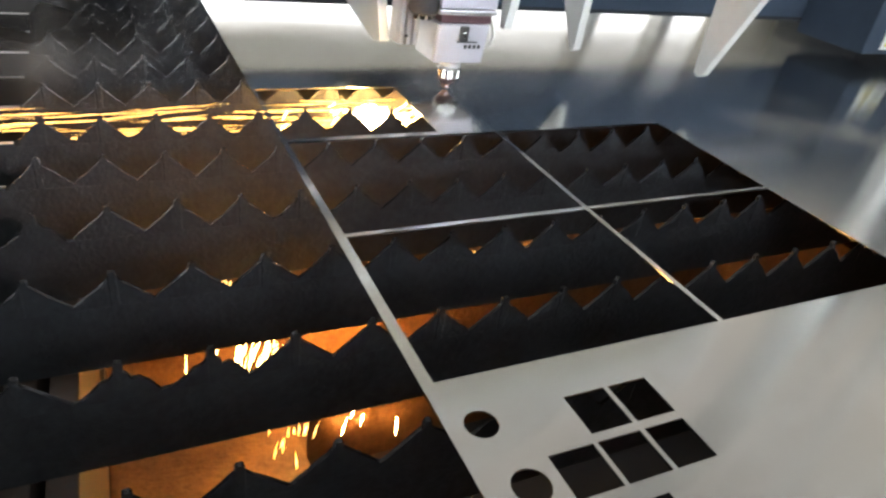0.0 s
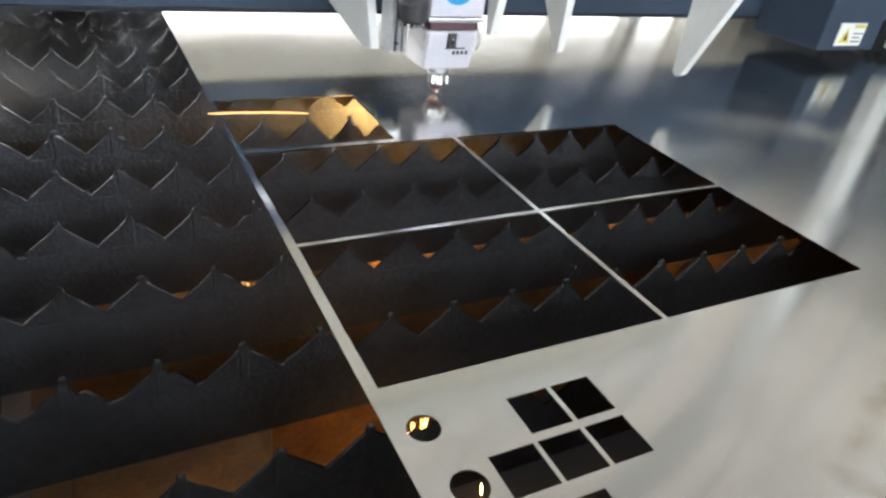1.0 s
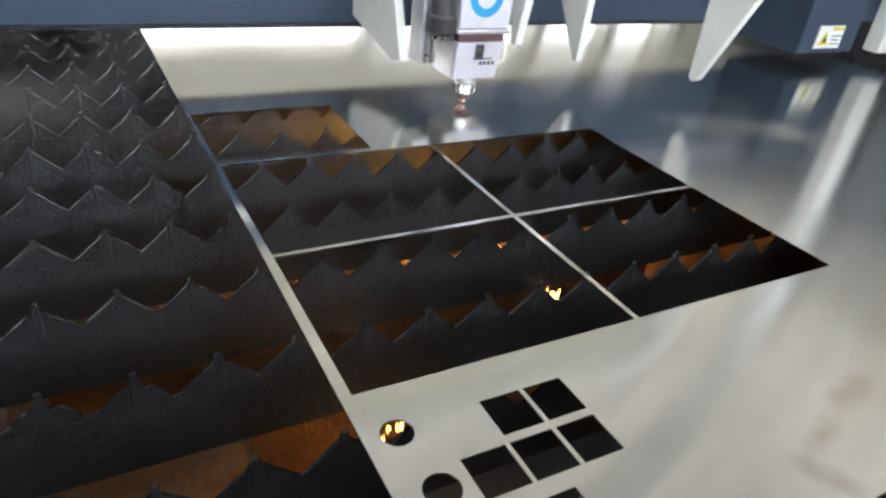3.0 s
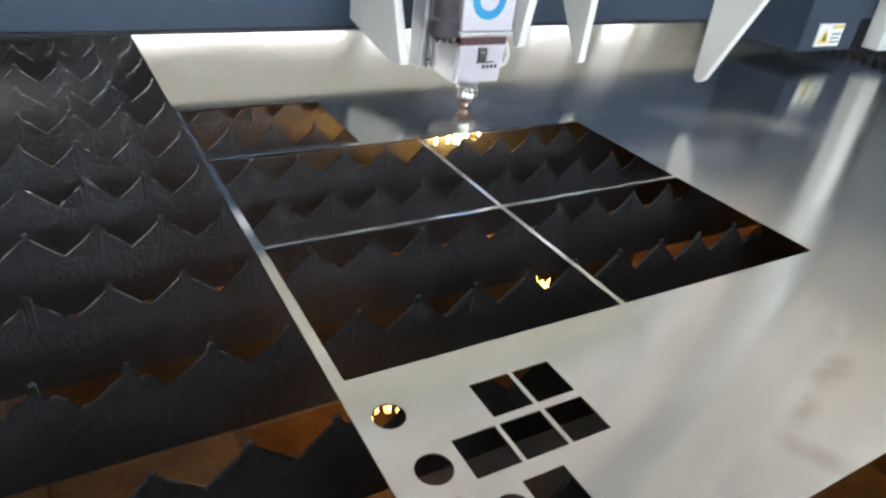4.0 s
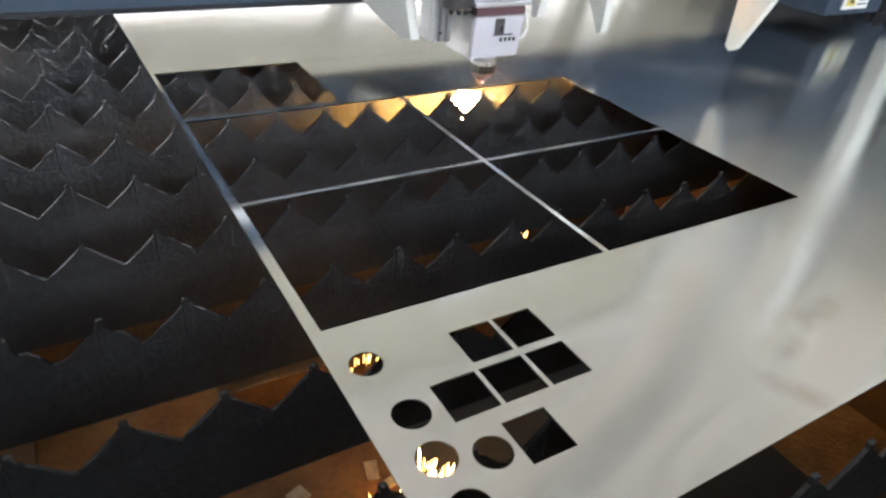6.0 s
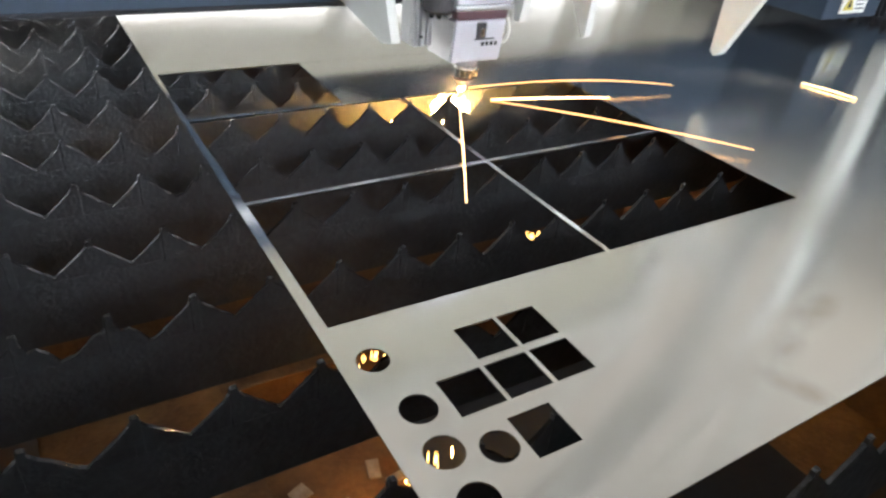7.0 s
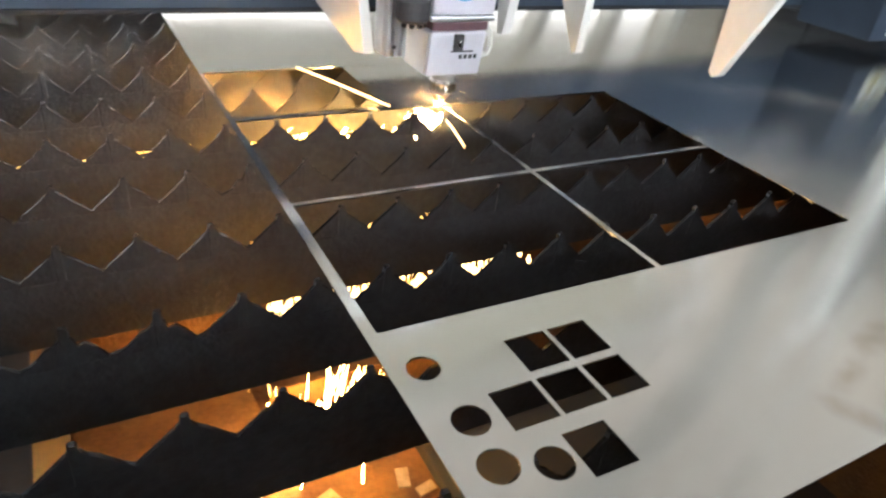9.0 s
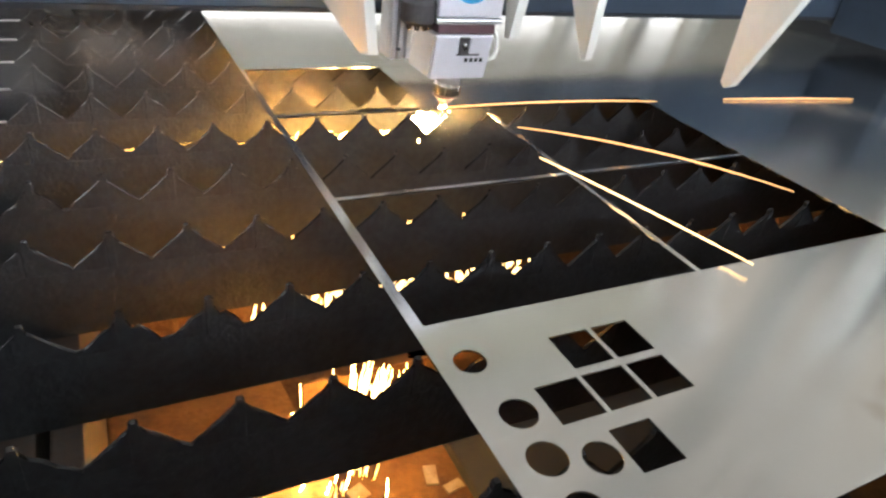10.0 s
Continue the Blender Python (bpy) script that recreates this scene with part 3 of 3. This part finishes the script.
ext = bmesh.ops.extrude_face_region(ring, geom=ring.faces[:])
bmesh.ops.translate(ring, vec=(0, 0.0007, 0), verts=[g for g in ext["geom"] if isinstance(g, bmesh.types.BMVert)])
head_part("emblem", ring, BLUE, "round blue emblem")


# ---- sparks ----
def streak(bm, a, b, r):
    """A thin hot streak from a to b, pointed at both ends."""
    a, b = Vector(a), Vector(b)
    d = (b - a).normalized()
    u = d.orthogonal().normalized()
    v = d.cross(u)
    mid = [bm.verts.new(a.lerp(b, 0.6) + r * (math.cos(q) * u + math.sin(q) * v)) for q in (0, 2.09, 4.19)]
    e0, e1 = bm.verts.new(a), bm.verts.new(b)
    for k in range(3):
        bm.faces.new((e0, mid[k], mid[(k + 1) % 3]))
        bm.faces.new((e1, mid[(k + 1) % 3], mid[k]))


def bundle(name, seed, count, place, aim, spread, length, r, mat, label):
    """Many separate streaks: place() gives each one's start."""
    rnd = random.Random(seed)
    bm = bmesh.new()
    for k in range(count):
        a = Vector(place(rnd))
        d = (Vector(aim).normalized() + Vector([rnd.gauss(0, spread) for _ in range(3)])).normalized()
        streak(bm, a, a + d * rnd.uniform(*length), r * rnd.uniform(0.5, 1.3))
    return tagged(mesh_object(name, bm, mat), label, "sparks", kind="stuff")


# white-hot jet below the nozzle, in the channel between two slats
jet = bundle("spark_jet", 3, 100, lambda q: (q.gauss(-0.008, 0.014), q.uniform(-0.012, 0.02), -q.uniform(0.004, 0.03)), (-0.1, -0.1, -1), 0.22, (0.006, 0.022), 0.0013, CORE, "white-hot jet of sparks under the cut")
# flat fan of long streaks
fan = bundle("spark_fan", 5, 52, lambda q: (0.02 + 0.50 * q.random() ** 1.5, q.gauss(0.0, 0.011), -q.uniform(0.000, 0.034)), (1, 0, -0.02), 0.035, (0.05, 0.20), 0.00034, FANNED, "fan of long orange sparks along the slats")
glow = bundle("spark_jet", 9, 120, lambda q: (q.gauss(-0.05, 0.058), q.gauss(0.012, 0.012), -q.uniform(0.006, 0.035)), (-0.6, 0, -0.7), 0.2, (0.005, 0.018), 0.0009, HOT, "white-hot sparks running along the slats")
heap = bundle("spark_shower", 31, 52, lambda q: (q.gauss(0, 0.03), q.gauss(0, 0.02), q.uniform(-0.02, 0.02)), (-0.2, -0.2, -0.9), 0.2, (0.008, 0.026), 0.0006, HEAP, "orange sparks bouncing in the tray")
clusters = [bundle("spark_shower", 20 + k, n, lambda q, w=w, h=h: (q.gauss(0, w), q.gauss(0, w * 0.6), q.uniform(-h, h)), (-0.25, -0.35, -0.8), 0.12, (0.006, ln), 0.0008, SPARK if k < 1 else EMBER,
                   "shower of orange sparks falling into the tray") for k, (n, w, h, ln) in enumerate(((62, 0.022, 0.020, 0.032), (12, 0.012, 0.012, 0.022), (8, 0.006, 0.004, 0.014), (7, 0.005, 0.003, 0.010), (8, 0.006, 0.004, 0.014)))]


# glowing streaks for lit surfaces: a dense band low over the tray, and a sparse row between two slats
lit_spot_rows = [
    bundle("lit_spot_row", 50, 300, lambda q: (0.345 * q.random(), q.gauss(0, 0.016), q.gauss(0, 0.011)), (-0.25, -0.35, -0.8), 0.12, (0.006, 0.020), 0.0026, LIT_FILL, "glowing streaks standing in for the lit tray behind the slats"),
    bundle("lit_spot_row", 51, 48, lambda q: (0.0587 * q.randrange(5) + q.gauss(0, 0.0025), q.gauss(0, 0.003), q.uniform(-0.001, 0.004)), (-0.25, -0.35, -0.8), 0.12, (0.004, 0.007), 0.0018, EMBER,
           "glowing streaks standing in for lit spots between the teeth")]


def flying(length, r, sag, mat):
    """One streak: a thin bent rod that thickens towards its head."""
    bm = bmesh.new()
    n, rings = 14, []
    for k in range(n + 1):
        f = k / n
        rr = r * (0.25 + 0.75 * math.sin(math.pi * min(1.0, 0.08 + 0.88 * f)) ** 0.6)
        c = Vector((length * f, sag * 0.35 * length * f * (1 - f), sag * length * f * (1 - f)))
        rings.append([bm.verts.new(c + Vector((0, rr * math.cos(q), rr * math.sin(q)))) for q in (0.0, 1.57, 3.14, 4.71)])
    for a, b in zip(rings, rings[1:]):
        for k in range(4):
            bm.faces.new((a[k], a[(k + 1) % 4], b[(k + 1) % 4], b[k]))
    bm.faces.new(rings[0][::-1])
    bm.faces.new(rings[-1])
    return tagged(mesh_object("flying_spark", bm, mat), "single long orange spark in flight", "spark", "flying sparks")


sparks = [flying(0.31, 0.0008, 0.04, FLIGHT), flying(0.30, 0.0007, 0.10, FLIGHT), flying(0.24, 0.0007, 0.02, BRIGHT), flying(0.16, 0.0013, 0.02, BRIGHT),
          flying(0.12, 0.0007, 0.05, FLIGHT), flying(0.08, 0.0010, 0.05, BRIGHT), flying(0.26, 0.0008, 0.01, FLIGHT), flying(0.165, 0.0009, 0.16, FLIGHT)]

flame = tagged(mesh_object("cut_flame", lathe([(0.0010, 0.0), (0.0035, 0.0012), (0.0035, 0.0026), (0.0012, 0.0040)], n=16), FLAME), "tiny blinding orange flame under the nozzle", "flame")

# sparks added low between the slats, out of sight, to light their faces
slat_light_sparks = bundle("spark_shower", 77, 110, lambda q: (q.gauss(0, 0.03), q.gauss(0, 0.07), q.uniform(-0.01, 0.01)), (-0.2, -0.2, -0.9), 0.3, (0.006, 0.016), 0.0009, HEAP, "hidden orange sparks added to light the slat faces")


# ---- smoke: soft thin wisps ----
def smoke_material():
    m = bpy.data.materials.new("cutting_smoke")
    m.use_nodes = True
    nt = m.node_tree
    nt.nodes.remove(nt.nodes["Principled BSDF"])
    uv = nt.nodes.new("ShaderNodeUVMap")
    grad = nt.nodes.new("ShaderNodeTexGradient")
    grad.gradient_type = "SPHERICAL"
    nt.links.new(uv.outputs[0], grad.inputs[0])
    ease = nt.nodes.new("ShaderNodeMapRange")
    ease.interpolation_type = "SMOOTHERSTEP"
    nt.links.new(grad.outputs[1], ease.inputs[0])
    co, noise = nt.nodes.new("ShaderNodeTexCoord"), nt.nodes.new("ShaderNodeTexNoise")
    noise.inputs["Scale"].default_value, noise.inputs["Detail"].default_value, noise.inputs["Distortion"].default_value = 11.0, 4, 0.6
    nt.links.new(co.outputs["Object"], noise.inputs["Vector"])
    puff = nt.nodes.new("ShaderNodeMapRange")
    puff.inputs[1].default_value, puff.inputs[2].default_value = 0.34, 0.72
    puff.inputs[3].default_value, puff.inputs[4].default_value = 0.0, 0.10
    nt.links.new(noise.outputs[0], puff.inputs[0])
    mul = nt.nodes.new("ShaderNodeMath")
    mul.operation = "MULTIPLY"
    nt.links.new(ease.outputs[0], mul.inputs[0])
    nt.links.new(puff.outputs[0], mul.inputs[1])
    dif, tra, half = nt.nodes.new("ShaderNodeBsdfDiffuse"), nt.nodes.new("ShaderNodeBsdfTranslucent"), nt.nodes.new("ShaderNodeMixShader")
    for n in (dif, tra):
        n.inputs[0].default_value = (0.78, 0.76, 0.73, 1)
    nt.links.new(dif.outputs[0], half.inputs[1])
    nt.links.new(tra.outputs[0], half.inputs[2])
    clear, mix = nt.nodes.new("ShaderNodeBsdfTransparent"), nt.nodes.new("ShaderNodeMixShader")
    nt.links.new(mul.outputs[0], mix.inputs[0])
    nt.links.new(clear.outputs[0], mix.inputs[1])
    nt.links.new(half.outputs[0], mix.inputs[2])
    nt.links.new(mix.outputs[0], nt.nodes["Material Output"].inputs[0])
    return m


SMOKE = smoke_material()


def smoke(seed, puffs, span, size, label):
    """Bulging wisps, one behind the other, each fading out to its rim."""
    rnd = random.Random(seed)
    bm = bmesh.new()
    layer = bm.loops.layers.uv.new("UVMap")
    for k in range(puffs):
        c = Vector([rnd.uniform(-w, w) for w in span])
        w, h = rnd.uniform(*size), rnd.uniform(*size) * 0.55
        turn = Matrix.Rotation(rnd.uniform(-0.6, 0.6), 4, "Z") @ Matrix.Rotation(rnd.uniform(-0.9, -0.2), 4, "X")
        rings = []
        for j in range(6):
            f = j / 5
            rings.append([(bm.verts.new(c + turn @ Vector((w * f * math.cos(a), 0.25 * w * (1 - f * f), h * f * math.sin(a)))), (f * math.cos(a), f * math.sin(a)))
                          for a in [2 * math.pi * i / 16 for i in range(16)]])
        for a, b in zip(rings, rings[1:]):
            for i in range(16):
                quad = (a[i], a[(i + 1) % 16], b[(i + 1) % 16], b[i])
                face = bm.faces.new([q[0] for q in quad])
                for loop, q in zip(face.loops, quad):
                    loop[layer].uv = q[1]
    return tagged(mesh_object("smoke", bm, SMOKE, smooth=True), label, "smoke", kind="stuff")


drift = smoke(4, 12, (0.20, 0.20, 0.035), (0.10, 0.20), "thin smoke drifting over the slats")
fume = smoke(8, 8, (0.07, 0.045, 0.014), (0.05, 0.10), "thin smoke rising from the cut")

# ---- motion ----
HEAD = [(0, 0.2472, 0.5287), (0.5, 0.2728, 0.5295), (1, 0.2956, 0.5318), (1.5, 0.3190, 0.5318), (2, 0.3406, 0.5325), (2.5, 0.3635, 0.5332), (2.7, 0.3683, 0.5269),
        (3.8, 0.3692, 0.4795), (4, 0.3694, 0.4703), (4.5, 0.3712, 0.4506), (5, 0.3695, 0.4262), (5.5, 0.3708, 0.4077), (6.1, 0.3712, 0.3854), (6.4, 0.3665, 0.3844),
        (7, 0.3399, 0.3843), (7.5, 0.3112, 0.3843), (8, 0.2863, 0.3833), (8.5, 0.2661, 0.3833), (9, 0.2421, 0.3823), (9.5, 0.2198, 0.3823), (10, 0.1975, 0.3815)]
SHOWERS = [
    [(0, -0.058, 0.291, 0.700), (0.5, -0.083, 0.289, 0.700), (0.9, 0.125, 0.060, 0.622), (4.5, 0.135, 0.055, 0.622), (5.5, 0.145, 0.055, 0.622), (7.0, 0.120, 0.040, 0.622), (8.55, 0.120, 0.040, 0.622), (9, 0.047, 0.168, 0.700), (9.5, 0.043, 0.174, 0.700), (10, 0.037, 0.167, 0.700)],
    [(0, -0.042, 0.160, 0.700), (0.5, -0.045, 0.160, 0.700), (1, 0.111, 0.126, 0.700), (2.5, 0.107, 0.128, 0.700), (4.5, 0.109, 0.151, 0.700), (5.5, 0.105, 0.158, 0.700), (7, 0.113, 0.160, 0.700), (7.5, 0.106, 0.160, 0.700), (8.5, 0.124, 0.157, 0.700), (9, -0.017, 0.211, 0.700), (9.5, -0.012, 0.087, 0.700), (10, -0.014, 0.051, 0.700)],
    [(0, -0.081, 0.280, 0.800), (0.5, -0.018, 0.279, 0.800), (1, -0.023, 0.281, 0.800), (2.5, 0.308, 0.173, 0.800), (4.5, 0.315, 0.176, 0.800), (5.5, 0.307, 0.186, 0.800), (7, 0.322, 0.178, 0.800), (7.5, 0.319, 0.175, 0.800), (8.5, 0.327, 0.174, 0.800), (9, 0.121, 0.176, 0.800), (9.5, 0.078, 0.188, 0.800), (10, 0.060, 0.179, 0.800)],
    [(0, -0.033, 0.326, 0.835), (0.5, 0.265, 0.328, 0.835), (1, 0.272, 0.228, 0.835), (2.5, 0.275, 0.231, 0.835), (4.5, 0.272, 0.230, 0.835), (5.5, 0.268, 0.228, 0.835), (7, 0.269, 0.228, 0.835), (7.5, 0.269, 0.228, 0.835), (8.5, 0.272, 0.230, 0.835), (9, 0.094, 0.232, 0.835), (9.5, 0.109, 0.239, 0.835), (10, 0.095, 0.228, 0.835)],
    [(0, 0.186, 0.279, 0.800), (0.5, 0.315, 0.281, 0.800), (1, 0.303, 0.388, 0.800), (2.5, 0.302, 0.385, 0.800), (4.5, 0.112, 0.055, 0.700), (5.5, 0.111, 0.016, 0.700), (7, 0.115, 0.022, 0.700), (7.5, 0.120, 0.020, 0.700), (8.5, 0.117, 0.286, 0.800), (9, 0.190, 0.176, 0.800), (9.5, -0.001, 0.193, 0.800), (10, -0.011, 0.181, 0.800)],
]
FLIGHTS = [
    [(2.5, (0.177, 0.499, 0.893), (-0.12, 0.501, 0.903)), (7.0, (0.345, 0.324, 0.905), (0.575, 0.063, 0.908)), (8.0, (0.286, 0.295, 0.905), (0.268, -0.007, 0.908)), (8.5, (0.266, 0.313, 0.905), (0.282, -0.075, 0.908)),
     (10.0, (0.193, 0.368, 0.905), (0.494, 0.345, 0.908))],
    [(7.0, (0.343, 0.373, 0.905), (0.650, 0.288, 0.908)), (9.5, (0.244, 0.343, 0.905), (0.485, 0.330, 0.908)), (10.0, (0.253, 0.298, 0.905), (0.457, 0.086, 0.908))],
    [(7.0, (0.292, 0.311, 0.905), (0.172, 0.103, 0.908)), (8.0, (0.238, 0.309, 0.905), (0.127, 0.102, 0.908)), (10.0, (0.232, 0.217, 0.905), (0.293, -0.014, 0.908))],
    [(7.0, (0.348, 0.327, 0.905), (0.477, 0.286, 0.908)), (9.0, (0.173, 0.374, 0.905), (0.111, 0.510, 0.908)), (9.5, (0.291, 0.280, 0.905), (0.452, 0.202, 0.908))],
    [(1.0, (0.100, 0.489, 0.897), (-0.011, 0.496, 0.900)), (8.0, (0.268, 0.188, 0.905), (0.298, 0.073, 0.908)), (9.5, (0.246, 0.115, 0.905), (0.237, -0.009, 0.908))],
    [(2.5, (0.126, 0.460, 0.895), (0.167, 0.415, 0.899)), (7.0, (0.870, 0.252, 0.902), (0.892, 0.167, 0.902)), (8.0, (0.722, 0.312, 0.902), (0.788, 0.285, 0.902)), (9.0, (0.219, 0.318, 0.905), (0.199, 0.240, 0.908)),
     (9.5, (0.202, 0.306, 0.905), (0.168, 0.229, 0.908))],
    [(8.0, (0.338, 0.365, 0.905), (0.535, 0.309, 0.908)), (10.0, (0.642, 0.354, 0.902), (0.928, 0.322, 0.902))],
    [(0.5, (-0.078, 0.485, 0.899), (-0.247, 0.454, 0.901)), (9.5, (0.370, 0.181, 0.905), (0.368, 0.015, 0.908))],
]


def along(a, b):
    """The pose of a streak that starts at a and points to b."""
    a, b = Vector(a), Vector(b)
    return Matrix.Translation(a) @ (b - a).to_track_quat("X", "Z").to_matrix().to_4x4()


def motions():
    walk(head, [(t, pose(x, y, TOP)) for t, x, y in HEAD])
    walk(gantry, [(t, pose(0, y, TOP)) for t, x, y in HEAD])
    # the jet lags a little behind and swings towards the open cut-out
    back = {0.0: (-0.10, -0.03), 0.5: (-0.09, -0.03), 1.0: (-0.05, -0.03), 1.5: (-0.02, -0.02)}
    walk(jet, [(t, pose(x + back.get(t, (0, 0))[0], (max(y, 0.402) - 0.012 if t > 5.4 else y) + back.get(t, (0, 0))[1] - (0.03 if 4.1 < t < 5.4 else 0), REST - 0.006)) for t, x, y in HEAD])
    swing = [(0.0, 180), (0.6, 180), (0.75, 120), (0.9, 60), (1.05, 0), (8.4, 0), (8.55, 60), (8.7, 120), (8.85, 180), (10.0, 180)]
    yaw = lambda t: float(np.interp(t, [q[0] for q in swing], [q[1] for q in swing]))
    times = sorted({q[0] for q in swing} | {q[0] for q in HEAD})
    hx = lambda t: float(np.interp(t, [q[0] for q in HEAD], [q[1] for q in HEAD]))
    hy = lambda t: float(np.interp(t, [q[0] for q in HEAD], [q[2] for q in HEAD]))
    walk(fan, [(t, pose(hx(t), hy(t) + float(np.interp(t, (0, 3, 5, 8.4, 8.85), (-0.025, -0.025, 0.025, 0.025, 0.050))), REST - float(np.interp(t, (0, 0.9, 3, 8.4, 8.85), (0.004, 0.02, 0.105, 0.105, 0.048))), 0, 0, yaw(t))) for t in times])
    # runs along the channel: out at the first opening, then under the sheet, then back to the open side
    side = [(0.0, 0.205, 0.524, 0.018), (0.6, 0.225, 0.524, 0.018), (0.9, 0.36, 0.43, 0.125), (2.7, 0.40, 0.425, 0.125), (4.0, 0.42, 0.43, 0.115), (4.5, 0.41, 0.43, 0.055), (5.5, 0.41, 0.43, 0.052),
            (7.0, 0.39, 0.43, 0.052), (8.0, 0.33, 0.43, 0.052), (8.5, 0.285, 0.43, 0.050), (9.0, 0.185, 0.43, 0.040), (10.0, 0.115, 0.43, 0.040)]
    walk(glow, [(t, pose(x, y, REST - d)) for t, x, y, d in side])
    walk(heap, [(t, pose(x, y, z)) for t, x, y, z in ((0.0, 0.03, 0.250, 0.67), (0.1, 0.03, 0.250, 0.67), (0.45, 0.95, 0.10, 0.605), (8.58, 0.95, 0.10, 0.605), (8.9, 0.00, 0.15, 0.67), (10.0, -0.02, 0.13, 0.67))])
    walk(slat_light_sparks, [(t, pose(x, y, z)) for t, x, y, z in ((0.0, 1.30, 0.90, 0.62), (8.58, 1.30, 0.90, 0.62), (8.9, 0.08, 0.560, 0.828), (10.0, 0.06, 0.560, 0.828))])
    walk(drift, [(0.0, pose(-0.24, 0.66, 0.925)), (3.3, pose(-0.22, 0.65, 0.925)), (6.5, pose(-0.21, 0.66, 0.92)), (10.0, pose(-0.17, 0.66, 0.92))])
    walk(fume, [(t, pose(x + 0.04, y - 0.03, 0.908)) for t, x, y in HEAD])
    lift = lambda t: float(np.interp(t, (0, 6.2, 6.7, 10), (-0.05, -0.05, 0.0005, 0.0005)))
    walk(flame, [(t, pose(hx(t), hy(t) + (0.0 if t > 6.3 else 0.03), TOP + lift(t))) for t in sorted({q[0] for q in HEAD} | {6.2, 6.7})])
    for ob, rows in zip(clusters, SHOWERS):
        walk(ob, [(t, pose(x, y, z)) for t, x, y, z in rows])
    for ob, (x0, x1, y, z) in zip(lit_spot_rows, ((-0.020, -0.060, 0.250, 0.748), (-0.087, -0.087, 0.215, 0.846))):
        walk(ob, [(0.0, pose(1.15, 1.10, 0.62)), (8.5, pose(1.15, 1.10, 0.62)), (8.9, pose(x0, y, z)), (10.0, pose(x1, y, z))])
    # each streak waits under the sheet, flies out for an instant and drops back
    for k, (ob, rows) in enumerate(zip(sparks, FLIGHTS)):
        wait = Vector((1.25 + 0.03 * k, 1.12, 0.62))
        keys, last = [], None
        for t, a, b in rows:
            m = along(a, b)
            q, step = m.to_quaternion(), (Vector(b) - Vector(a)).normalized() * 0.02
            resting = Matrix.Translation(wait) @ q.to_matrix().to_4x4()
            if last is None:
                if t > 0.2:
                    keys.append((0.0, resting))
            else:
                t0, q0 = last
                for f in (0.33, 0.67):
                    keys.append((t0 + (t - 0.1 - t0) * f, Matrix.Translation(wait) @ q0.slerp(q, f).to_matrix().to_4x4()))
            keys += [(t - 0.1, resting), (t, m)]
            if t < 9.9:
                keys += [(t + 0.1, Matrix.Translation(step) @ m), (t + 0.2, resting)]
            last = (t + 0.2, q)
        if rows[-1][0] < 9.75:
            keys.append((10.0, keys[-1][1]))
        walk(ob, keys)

motions()
